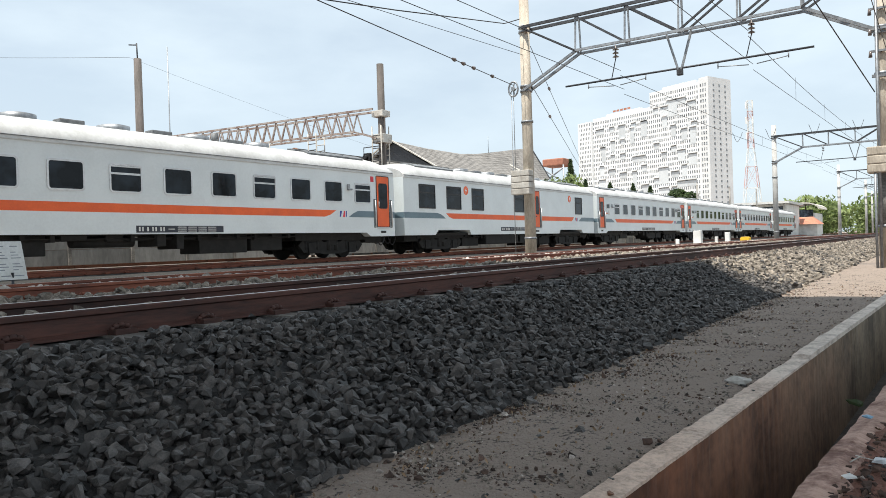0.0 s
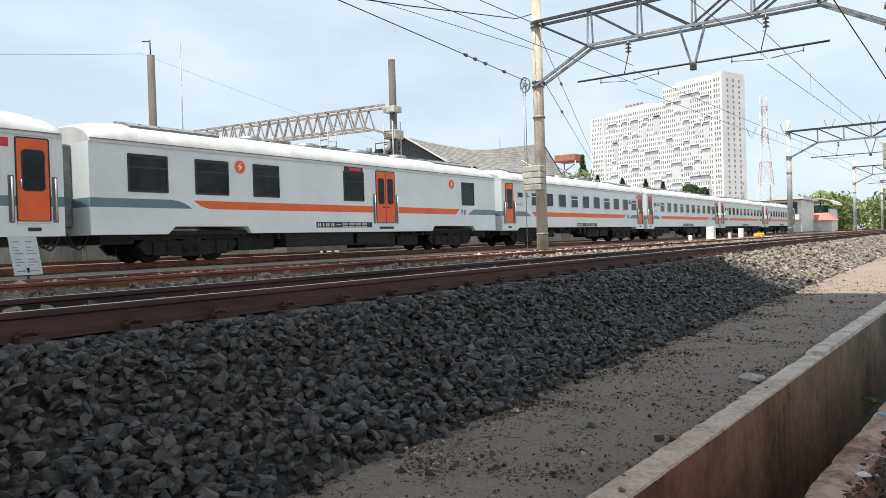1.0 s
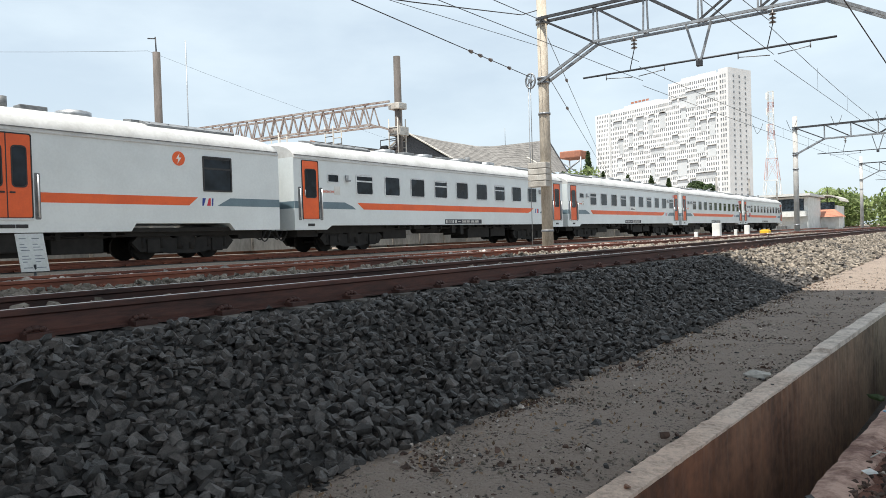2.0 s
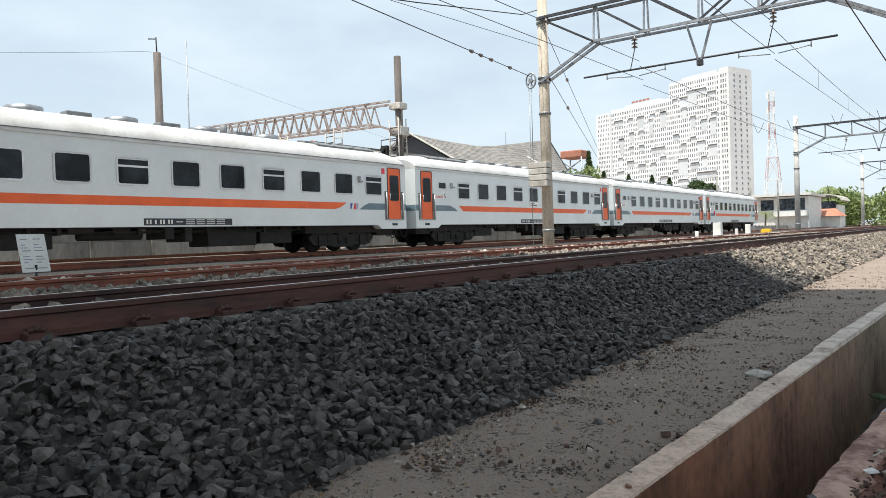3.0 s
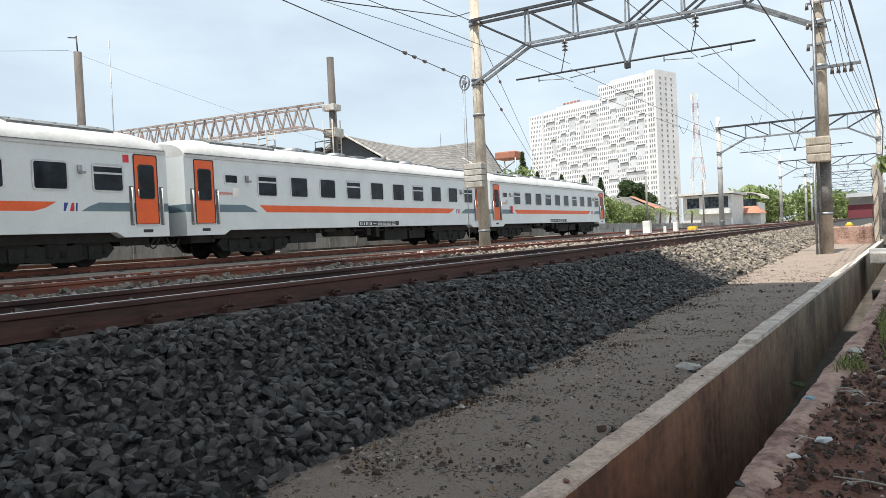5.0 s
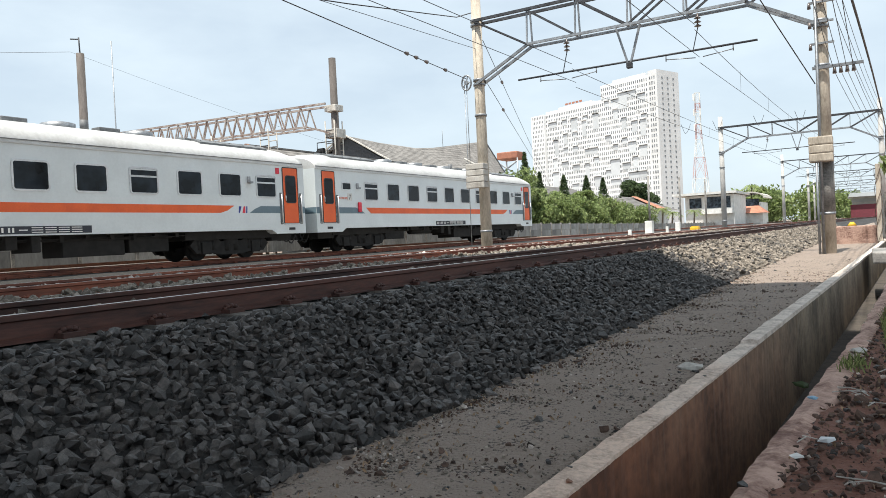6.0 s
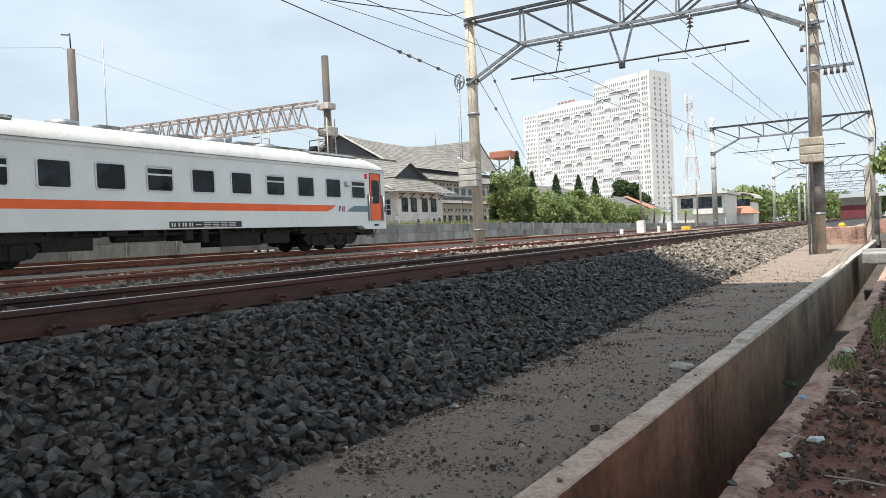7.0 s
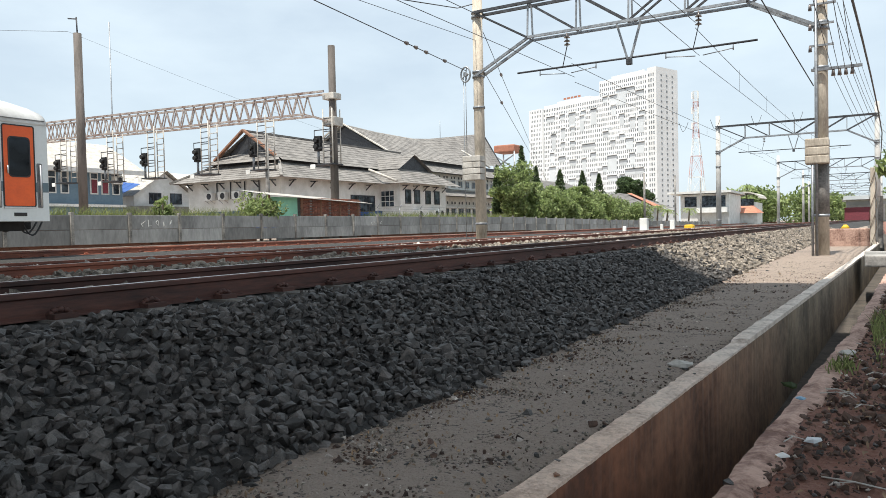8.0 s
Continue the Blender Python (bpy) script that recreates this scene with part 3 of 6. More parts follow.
def carriage(name, label, power=False):
    car = thing(name, label, "train carriage", group="carriages of the train")
    low, cut = (0.82, 1.04) if power else (0.95, 0.8)
    h = HALF
    if power:
        side = [(-h, low), (-h + 2.3, low), (-h + 2.55, cut), (-h + 5.2, cut), (-h + 5.35, low), (h - 5.35, low), (h - 5.2, cut), (h - 2.05, cut), (h - 1.85, low), (h, low)]
    else:
        side = [(-h, cut), (-h + 1.55, cut), (-h + 1.8, low), (h - 1.8, low), (h - 1.55, cut), (h, cut)]
    bm = bmesh.new()
    prism(bm, side + [(h, CORNICE), (-h, CORNICE)], 0, -BODY_W, BODY_W)
    part("body", bm, M_BODY, car)
    bm = bmesh.new()
    rings, nseg = [], 24
    for y, f in ((-h, 0.66), (-h + 0.2, 0.78), (-h + 0.7, 0.93), (-h + 1.3, 1.0), (h - 1.3, 1.0), (h - 0.7, 0.93), (h - 0.2, 0.78), (h, 0.66)):
        row = []
        for k in range(nseg + 1):
            a = math.pi * k / nseg
            x = BODY_W * math.copysign(abs(math.cos(a)) ** 0.85, math.cos(a))
            row.append(bm.verts.new((x, y, CORNICE + (CROWN - CORNICE) * f * math.sin(a) ** 0.95)))
        rings.append(row)
    for r0, r1 in zip(rings, rings[1:]):
        for k in range(nseg):
            bm.faces.new((r0[k], r0[k + 1], r1[k + 1], r1[k])).smooth = True
    bm.faces.new(rings[0])
    bm.faces.new(rings[-1][::-1])
    part("roof", bm, M_ROOF, car, "bright white rounded roof")
    for s in (1, -1):
        bm = bmesh.new()
        bar(bm, (s * (BODY_W + 0.012), -h + 0.02, CORNICE - 0.01), (s * (BODY_W + 0.012), h - 0.02, CORNICE - 0.01), 0.03, 0.035)
        part("gutter", bm, M_ROOF, car)
        bm = bmesh.new()
        bar(bm, (s * (BODY_W - 0.01), -h + 0.05, CORNICE + 0.09), (s * (BODY_W - 0.01), h - 0.05, CORNICE + 0.09), 0.04, 0.02)
        part("gutter", bm, M_ROOFBOX, car)
    o0, o1 = 1.55, 1.8
    if power:
        o0, o1 = 1.57, 1.82
        for a, b in ((1.14, 2.3), (3.31, 4.45), (5.51, 6.54), (17.76, 18.73)):
            car_window(car, a - h, b - h, 2.05, 3.03, True, 0.03, True)
        car_window(car, 9.79 - h, 10.84 - h, 2.04, 3.08, True, 0.03, True)
        f = part("display", plate(9.8 - h, 10.83 - h, 3.1, 3.3, BODY_W, BODY_W + 0.02), M_RUBBER, car)
        part("display_text", plate(10.06 - h, 10.7 - h, 3.14, 3.26, BODY_W + 0.02, BODY_W + 0.024), M_RED, f)
        car_door(car, 11.62 - h, 12.75 - h, True)
        stripe(car, "orange_stripe", [(3.75 - h, o0), (11.4 - h, o0), (11.4 - h, o1), (3.2 - h, o1), (3.42 - h, o0 + 0.09)], M_ORANGE)
        stripe(car, "orange_stripe", [(12.95 - h, o0), (17.2 - h, o0), (17.52 - h, o1), (12.95 - h, o1)], M_ORANGE)
        stripe(car, "blue_grey_stripe", [(-h, o0), (3.14 - h, o0), (2.95 - h, o0 + 0.12), (2.75 - h, o1 - 0.05), (2.45 - h, o1), (-h, o1)], M_BAND)
        stripe(car, "blue_grey_stripe", [(18.2 - h, o0), (h, o0), (h, o1), (18.7 - h, o1)], M_BAND)
        for y, z in ((4.95 - h, 2.94), (16.9 - h, 2.94)):
            bm = bmesh.new()
            rod(bm, (BODY_W, y, z), (BODY_W + 0.008, y, z), 0.21, 24)
            sign = part("round_sign", bm, M_ORANGE, car, "round orange sign with a white mark")
            bm = bmesh.new()
            prism(bm, [(y + 0.03, z + 0.15), (y - 0.09, z - 0.01), (y - 0.01, z - 0.01), (y - 0.05, z - 0.16), (y + 0.09, z + 0.03), (y + 0.01, z + 0.03)], 0, BODY_W + 0.008, BODY_W + 0.012)
            part("white_mark", bm, M_WHITE, sign)
        p0, p1, logo = 8.27 - h, 11.31 - h, 17.66 - h
        for y in (11.9, 12.5):
            part("step_light", boxed(BODY_W, BODY_W + 0.012, y - h - 0.14, y - h + 0.14, 0.93, 1.02), M_RUBBER, car)
    else:
        for k in range(10):
            a = -7.165 + 1.675 * k
            car_window(car, a, a + 0.9, 2.14, 2.86, k % 3 == 0)
        car_window(car, -8.69, -8.16, 2.54, 2.8, False, 0.07)
        car_door(car, -9.95, -9.2)
        car_door(car, 9.22, 9.98)
        stripe(car, "orange_stripe", [(-6.8, o0), (6.2, o0), (6.5, o0 + 0.08), (6.82, o1), (-7.15, o1)], M_ORANGE)
        stripe(car, "blue_grey_stripe", [(-h, o0), (-7.23, o0), (-7.45, o0 + 0.12), (-7.85, o1), (-h, o1)], M_BAND)
        stripe(car, "blue_grey_stripe", [(7.5, o0), (h, o0), (h, o1), (8.05, o1), (7.75, o0 + 0.14)], M_BAND)
        p0, p1, logo = -1.43, 1.58, 7.0
        part("red_plate", boxed(BODY_W, BODY_W + 0.01, 8.86, 9.05, 2.98, 3.2), M_RED, car)
        for y in (-7.73, 7.5):
            bm = bmesh.new()
            box(bm, BODY_W, BODY_W + 0.09, y - 0.05, y + 0.05, 2.6, 2.82, 0.02)
            box(bm, BODY_W, BODY_W + 0.14, y - 0.02, y + 0.12, 2.58, 2.64)
            part("speaker", bm, M_STEEL, car, "small grey loudspeaker bracket")
    pl = part("data_plate", plate(p0, p1, 0.99, 1.19, BODY_W, BODY_W + 0.006), M_INK, car, "black data plate with pale lettering bars")
    bm = bmesh.new()
    y = p0 + 0.08
    for w, gap, hh in ((0.05, 0.05, 0.12), (0.05, 0.11, 0.12), (0.05, 0.11, 0.12), (0.05, 0.05, 0.12), (0.05, 0.11, 0.12), (0.05, 0.05, 0.12), (0.05, 0.12, 0.12), (0.22, 0.1, 0.025)):
        box(bm, BODY_W + 0.006, BODY_W + 0.009, y, y + w, 1.09 - hh / 2, 1.09 + hh / 2)
        y += w + gap
    while y < p1 - 0.3:
        for z in (1.03, 1.09, 1.15):
            box(bm, BODY_W + 0.006, BODY_W + 0.009, y, y + 0.3, z - 0.011, z + 0.011)
        y += 0.36
    tagged(part("lettering_bars", bm, M_CREAM, pl), kind="stuff")
    for k, material in enumerate((M_LOGOBLUE, M_RED, M_LOGOBLUE)):
        bm = bmesh.new()
        y = logo + k * 0.17
        prism(bm, [(y, o0), (y + (0.05 if k != 1 else 0.13), o0), (y + (0.14 if k != 2 else 0.07), o1 - 0.02), (y + (0.02 if k != 1 else 0.07), o1 - 0.02)], 0, BODY_W, BODY_W + 0.004)
        part("emblem", bm, material, car)
    roof_kit(car, power)
    # ends: gangway, hoses, buffers of the underframe
    for s in (-1, 1):
        y0, y1 = sorted((s * h, s * (h + 0.24)))
        g = part("gangway", boxed(-0.62, 0.62, y0, y1, 1.05, 3.3, bevel=0.05), M_ROOFBOX, car, "grey rubber gangway bellows")
        part("coupler", boxed(-0.16, 0.16, *sorted((s * (h - 0.6), s * (h + 0.27))), 0.6, 0.86, bevel=0.04), M_UNDER, car)
        for k, x in enumerate((-0.55, 0.5, 0.75)):
            bm = bmesh.new()
            tube(bm, [(x, s * (h - 0.35 + 0.6 * q / 8), 0.86 - (0.3 + 0.06 * k) * math.sin(math.pi * q / 8)) for q in range(9)], 0.025, 6)
            part("hose", bm, M_RUBBER, car)
        stripe_y = sorted((s * h, s * (h + 0.004)))
        part("end_band", boxed(-1.48, 1.48, *stripe_y, o0, o1), M_BAND, car)
    bm = bmesh.new()
    box(bm, -1.3, 1.3, -h + 0.4, h - 0.4, low - 0.02, low + 0.1)
    for y, w, d, x in ((-4.5, 1.5, 0.55, 0.6), (-3.1, 0.7, 0.16, 0.8), (-1.9, 0.5, 0.2, 0.7), (-0.5, 0.3, 0.36, 0.8), (0.1, 0.25, 0.45, 0.85), (1.9, 1.9, 0.62, 0.6), (3.7, 1.4, 0.58, 0.6)):
        box(bm, x - 0.5, x + 0.5, y - w / 2, y + w / 2, low - d, low, 0.03)
    for k in range(14):
        y = -5.2 + 0.75 * k
        box(bm, 0.9, 1.25, y, y + 0.12, low - 0.1 - 0.05 * (k % 3), low)
    tube(bm, [(1.2, -5 + 0.5 * k, low - 0.1 - 0.03 * (k % 2)) for k in range(21)], 0.02)
    rod(bm, (1.1, -4.5, low - 0.14), (1.1, 4.5, low - 0.14), 0.04, 6)
    rod(bm, (0.9, -3.0, low - 0.2), (0.9, -1.2, low - 0.2), 0.16, 12)
    # Plain added boxes that fill in the darkness above and beyond the bogies.
    for y in (-7.0, 7.0):
        box(bm, -1.15, 1.15, y - 2.0, y + 2.0, 0.68, low)
        box(bm, -1.1, 1.1, y + math.copysign(1.9, y), y + math.copysign(2.9, y), 0.56, 0.82)
    if power:
        box(bm, -1.35, 1.35, -3.4, 2.2, 0.32, low, 0.05)
    part("underframe", bm, M_UNDER, car)
    for y in (-7.0, 7.0):
        bogie(car, y)
    return car


CAR_LABEL = "grey-white economy carriage with orange stripe and orange doors"
POWER_LABEL = "grey-white power carriage with orange double doors and round signs"
coach = carriage("train_carriage", CAR_LABEL)
power_car = carriage("power_carriage", POWER_LABEL, True)
train = [coach, power_car] + [copy_thing(coach, pose(0, 0, 0)) for _ in range(4)]


def lettering(text, size, y, z, material, parent, name, label=""):
    """Flat letters on the carriage side."""
    cu = bpy.data.curves.new(name, "FONT")
    cu.body, cu.size, cu.extrude = text, size, 0.002
    cu.materials.append(material)
    ob = new(name, cu)
    ob.parent = parent
    ob.matrix_basis = pose(BODY_W + 0.014, y, z, 90, 0, 90)
    return tagged(ob, label)


for car, number in ((train[2], ""), (train[3], "5"), (train[4], ""), (train[5], "7")):
    np_ = part("number_plate", boxed(BODY_W, BODY_W + 0.01, -8.38, -8.08, 2.08, 2.38), M_WHITE, car)
    if number:
        lettering(number, 0.3, -8.31, 2.12, M_INK, np_, "number")
    lettering("EKONOMI", 0.13, -9.0, 2.13, M_ORANGE, car, "class_lettering")
rb = part("route_board", boxed(BODY_W, BODY_W + 0.03, -0.52, 0.52, 1.83, 2.1), M_WHITE, train[3], "white route board below a window")
for z, w in ((2.02, 0.5), (1.94, 0.75)):
    part("text_bar", boxed(BODY_W + 0.03, BODY_W + 0.033, -0.42, -0.42 + w, z - 0.02, z + 0.02), M_INK, rb)
bm = bmesh.new()
box(bm, BODY_W, BODY_W + 0.08, -7.72, -7.5, 1.6, 2.02, 0.05)
part("tail_lamp", bm, M_RED, train[5], "red tail lamp housing")


def junction(t):
    """Where the first coupling of the train is along the track."""
    return 23.92 - 14.05 * t - 0.109 * t * t


# ---- overhead line ----
def gantry(y, xl, xr, zt, zb, near):
    """A steel portal over the two near tracks on round concrete poles."""
    g = thing("catenary_gantry", "grey steel lattice portal on round concrete poles over the tracks", "gantry", pose(0, y, 0), group="catenary gantries")
    for x, r, top in ((xl, 0.18, zt + (1.6 if near else 0.8)), (xr, 0.165, zt + (1.5 if near else 0.8))):
        bm = bmesh.new()
        rod(bm, (x, 0, -0.1), (x, 0, top), r * 1.04, 20, r * 0.86)
        p = part("pole", bm, M_POLE if near else M_POLE_PALE, g)
        for z in (zb - 1.0, zb - 0.85, zt, zt - 0.15, zb - 2.0, 1.0):
            bm = bmesh.new()
            rod(bm, (x, 0, z), (x, 0, z + 0.07), r * 1.12, 20)
            part("clamp_band", bm, M_STEEL, p)
    if near:
        bm = bmesh.new()
        rod(bm, (xr, 0, 1.05), (xr, 0, 2.36), 0.179, 20, 0.175)
        part("pole_sleeve", bm, M_CONCRETE, g, "darker grey band on the pole")
    x0, x1 = xl + 1.85, xr - 1.75
    for s in (-0.22, 0.22):
        bm = bmesh.new()
        bar(bm, (xl, s, zt), (xr, s, zt), 0.075, 0.085)
        part("top_chord", bm, M_STEEL_DARK, g)
        bm = bmesh.new()
        bar(bm, (x0, s, zb), (x1, s, zb), 0.065, 0.075)
        part("bottom_chord", bm, M_STEEL, g)
        for q in range(5):
            x = x0 + (x1 - x0) * q / 4
            bm = bmesh.new()
            bar(bm, (x, s, zb), (x - 0.0, s * 0.6, zt), 0.045, 0.05)
            part("lattice_post", bm, M_STEEL, g)
        xs = [xl] + [x0 + (x1 - x0) * q / 4 for q in range(5)] + [xr]
        for q, (a, b) in enumerate(zip(xs, xs[1:])):
            za, zc = (zt, zb) if q < 3 else (zb, zt)
            bm = bmesh.new()
            bar(bm, (a, s, za), (b, s, zc), 0.055, 0.055)
            part("lattice_diagonal", bm, M_STEEL_DARK, g)
        for px, ex in ((xl, x0), (xr, x1)):
            bm = bmesh.new()
            bar(bm, (px, s * 0.8, zb - 0.95), (ex, s * 0.8, zb), 0.07, 0.08)
            part("knee_brace", bm, M_STEEL, g)
    c = (xl + xr) / 2
    for s in (-1, 1):
        bm = bmesh.new()
        bar(bm, (c + s * 0.35, 0, zb), (c + s * 0.04, 0, zb - 1.08), 0.09, 0.05)
        part("hanger", bm, M_STEEL, g)
    part("hanger_shoe", boxed(c - 0.08, c + 0.08, -0.08, 0.08, zb - 1.22, zb - 1.05, bevel=0.015), M_STEEL_DARK, g)
    bm = bmesh.new()
    rod(bm, (xl + 1.4, 0, zb - 1.02), (xr - 1.5, 0, zb - 1.02), 0.03, 8)
    part("steady_bar", bm, M_STEEL_DARK, g)
    for x in (c - 1.9, c + 1.95):
        bm = bmesh.new()
        for k in range(3):
            z = zb - 0.1 - k * 0.11
            rod(bm, (x, 0, z), (x, 0, z - 0.05), 0.035, 10, 0.1)
        rod(bm, (x, 0, zb), (x, 0, zb - 0.42), 0.02, 6)
        part("insulator", bm, M_CERAMIC, g)
        bm = bmesh.new()
        rod(bm, (x, 0, zb - 0.4), (x - 0.15, 0, zb - 1.02), 0.015, 6)
        part("drop_link", bm, M_STEEL_DARK, g)
        for s in (-1, 1):
            bm = bmesh.new()
            rod(bm, (x + s * 0.9, 0, zb - 1.02), (x + s * 0.9, 0, zb - 1.2), 0.018, 6)
            rod(bm, (x + s * 0.9, 0, zb - 1.15), (x + s * 0.1, 0.05, zb - 1.22), 0.014, 6)
            part("registration_arm", bm, M_STEEL, g)
    return g


M_POLE_PALE = mat("pale_concrete_pole", (0.55, 0.54, 0.52), (0.42, 0.41, 0.39), 0.85, scale=2.0, fine=30, bump=0.1)
g1 = gantry(21.0, -10.85, -0.92, 7.88, 6.8, True)
g2 = gantry(56.0, -9.2, 0.82, 7.9, 6.95, False)
for y, xl, xr in ((96.0, -8.9, 1.6), (128.0, -8.25, 2.4), (165.0, -9.6, 3.0), (210.0, -9.5, 4.0)):
    gantry(y, xl, xr, 8.0, 7.0, False)


def wire(name, pts, r, label):
    bm = bmesh.new()
    tube(bm, pts, r)
    ob = part(name, bm, M_WIRE)
    return tagged(ob, label, "overhead wire")


def sagged(a, b, sag, n=10):
    a, b = Vector(a), Vector(b)
    return [a.lerp(b, k / n) - Vector((0, 0, sag * 4 * (k / n) * (1 - k / n))) for k in range(n + 1)]


for x, zc, zm, sag in ((-3.92, 5.42, 6.35, 0.35), (-7.55, 5.27, 5.85, 0.12)):
    posts = [(-16, x - 0.9), (21, x), (56, x + 1.4), (96, x + 2.4), (128, x + 3.4)]
    for (ya, xa), (yb, xb) in zip(posts, posts[1:]):
        cw = wire("contact_wire", sagged((xa, ya, zc), (xb, yb, zc + 0.15), 0.03), 0.008, "thin dark contact wire over the track")
        mw = wire("messenger_wire", sagged((xa - 0.1, ya, zm), (xb - 0.1, yb, zm + 0.15), sag), 0.009, "thin dark messenger wire sagging above the contact wire")
        for k in range(1, 6):
            f = k / 6
            p = Vector((xa, ya, zc)).lerp(Vector((xb, yb, zc + 0.15)), f)
            bm = bmesh.new()
            rod(bm, p, p + Vector((0, 0, zm - zc - sag * 4 * f * (1 - f))), 0.005, 4)
            part("dropper", bm, M_WIRE, mw)


def tube_path(bm, pts, r, n=6):
    tube(bm, pts, r, n)


def pole_fittings():
    """Boxes, arms and tensioning gear on the two nearest poles."""
    w = thing("balance_weight", "pale concrete balance weights strapped to the pole", "weight", pose(-10.95, 20.8, 0))
    for k in range(4):
        part("weight_block", boxed(-0.36, 0.3, -0.2, 0.14, 2.46 + k * 0.2, 2.645 + k * 0.2, bevel=0.02), M_CONC_LIGHT, w)
    part("guide_rod", rods([((-0.3, -0.1, 0.3), (-0.3, -0.1, 5.9)), ((-0.22, -0.1, 3.2), (-0.22, -0.1, 5.9))], 0.012, 6), M_STEEL, w)
    bm = bmesh.new()
    tube(bm, [(-0.2 + 0.17 * math.cos(q * math.tau / 20), -0.13, 5.9 + 0.24 * math.sin(q * math.tau / 20)) for q in range(21)], 0.03, 6)
    for q in range(5):
        rod(bm, (-0.2, -0.13, 5.9), (-0.2 + 0.17 * math.cos(q * math.tau / 5), -0.13, 5.9 + 0.24 * math.sin(q * math.tau / 5)), 0.02, 5)
    rod(bm, (-0.2, -0.18, 5.9), (-0.2, -0.08, 5.9), 0.07, 12)
    part("tension_pulley", bm, M_STEEL, w)
    w2 = thing("pole_box", "pale banded concrete box clamped round the pole", "box", pose(-1.0, 20.86, 0))
    for k in range(3):
        part("box_ring", boxed(-0.29, 0.26, -0.25, 0.27, 2.36 + k * 0.215, 2.572 + k * 0.215, bevel=0.03), M_POLE, w2)
    part("cable_duct", rods([((-0.12, -0.2, 0.0), (-0.12, -0.2, 2.36)), ((-0.02, -0.2, 0.0), (-0.02, -0.2, 7.0))], 0.03, 8), M_STEEL, w2)
    arm = thing("insulator_arm", "steel cross-arm with four small dark insulators", "cross-arm", pose(-0.92, 21, 0))
    part("arm", boxed(-0.22, 0.92, -0.26, -0.19, 4.72, 4.79), M_STEEL, arm)
    for k in range(4):
        bm = bmesh.new()
        rod(bm, (0.28 + k * 0.14, -0.22, 4.72), (0.28 + k * 0.14, -0.22, 4.56), 0.03, 8, 0.05)
        part("small_insulator", bm, M_CERAMIC, arm)
    for z, l in ((7.0, 0.42), (6.4, 0.35), (5.35, 0.3), (5.9, 0.3)):
        part("bracket", boxed(-0.26, l, -0.22, -0.16, z, z + 0.05), M_STEEL, arm)
        bm = bmesh.new()
        rod(bm, (-0.24, -0.2, z + 0.03), (-0.24, -0.2, z - 0.12), 0.03, 8, 0.045)
        part("small_insulator", bm, M_CERAMIC, arm)
    for k in range(4):
        wire("feeder_wire", sagged((-0.64 + k * 0.14, 20.8, 4.6), (1.0 + k * 0.22, 56, 5.6), 0.5), 0.007, "thin feeder wire running along the line")
        wire("feeder_wire", sagged((-0.64 + k * 0.14, 20.8, 4.6), (-0.9 + k * 0.14, -14, 5.2), 0.3), 0.007, "thin feeder wire running along the line")
    for k, z in enumerate((7.0, 6.4, 5.9)):
        wire("feeder_wire", sagged((-0.55, 20.8, z), (1.1 + 0.1 * k, 56, z + 0.7), 0.5), 0.008, "dark feeder wire running along the line")
    wire("thick_cable", sagged((-0.3, 19.0, 6.4), (1.1, 56, 6.6), -0.35, 14) + sagged((1.1, 56, 6.6), (1.5, 96, 6.4), 0.9, 10), 0.035, "thick black twisted cable along the line")
    wire("thick_cable", sagged((-0.3, 19.0, 6.4), (-1.2, -12, 7.2), 0.3, 10), 0.035, "thick black twisted cable along the line")
    wire("guy_wire", [(-1.1, 21, 4.4), (-2.0, 18.0, 6.0), (-2.75, 15.5, 7.33)], 0.014, "dark guy wire tied to the pole")
    # anchored wire with insulators, running in from above to the pulley
    a, b = Vector((-11.2, 20.8, 6.05)), Vector((-8.2, 0.6, 5.34))
    aw = wire("anchor_wire", [a, b], 0.012, "tensioned wire with small insulators tied to the pole")
    for f in (0.09, 0.16, 0.195, 0.225):
        p = a.lerp(b, f)
        bm = bmesh.new()
        rod(bm, p, p + (b - a).normalized() * 0.14, 0.055, 10, 0.035)
        part("strain_insulator", bm, M_CERAMIC, aw)
    wire("cross_wire", [(-10.9, 20.9, 8.2), (-11.47, 20.8, 8.13), (-11.4, 14.85, 7.06), (-11.6, 12.45, 6.74), (-11.9, 6.0, 5.9)], 0.016, "dark cable leading back from the pole")
    wire("cross_wire", [(-10.85, 20.9, 7.0), (-11.4, 3.0, 6.3)], 0.008, "thin wire leading back from the pole")
    for z0, z1, z2 in ((6.03, 5.64, 5.3), (7.3, 6.23, 5.3)):
        sw = wire("span_wire", [(-10.7, 21.1, z0), (-19.3, 45.0, z1), (-26.6, 65.5, z2)], 0.011, "thin span wire from the pole across the tracks")
        p = Vector((-10.7, 21.1, z0)).lerp(Vector((-19.3, 45.0, z1)), 0.22)
        bm = bmesh.new()
        rod(bm, p, p + Vector((-0.09, 0.25, -0.01)), 0.06, 8, 0.04)
        part("strain_insulator", bm, M_CERAMIC, sw)
    jm = bmesh.new()
    for x in (-9.0, -7.3, -5.2, -3.2):
        pts = [(x + 0.5 * k / 8, 21.0 + 0.1 * math.sin(k), 6.6 - 0.55 * math.sin(math.pi * k / 8)) for k in range(9)]
        tube_path(jm, pts, 0.012, 5)
    part("jumper_wire", jm, M_WIRE, g1)


pole_fittings()


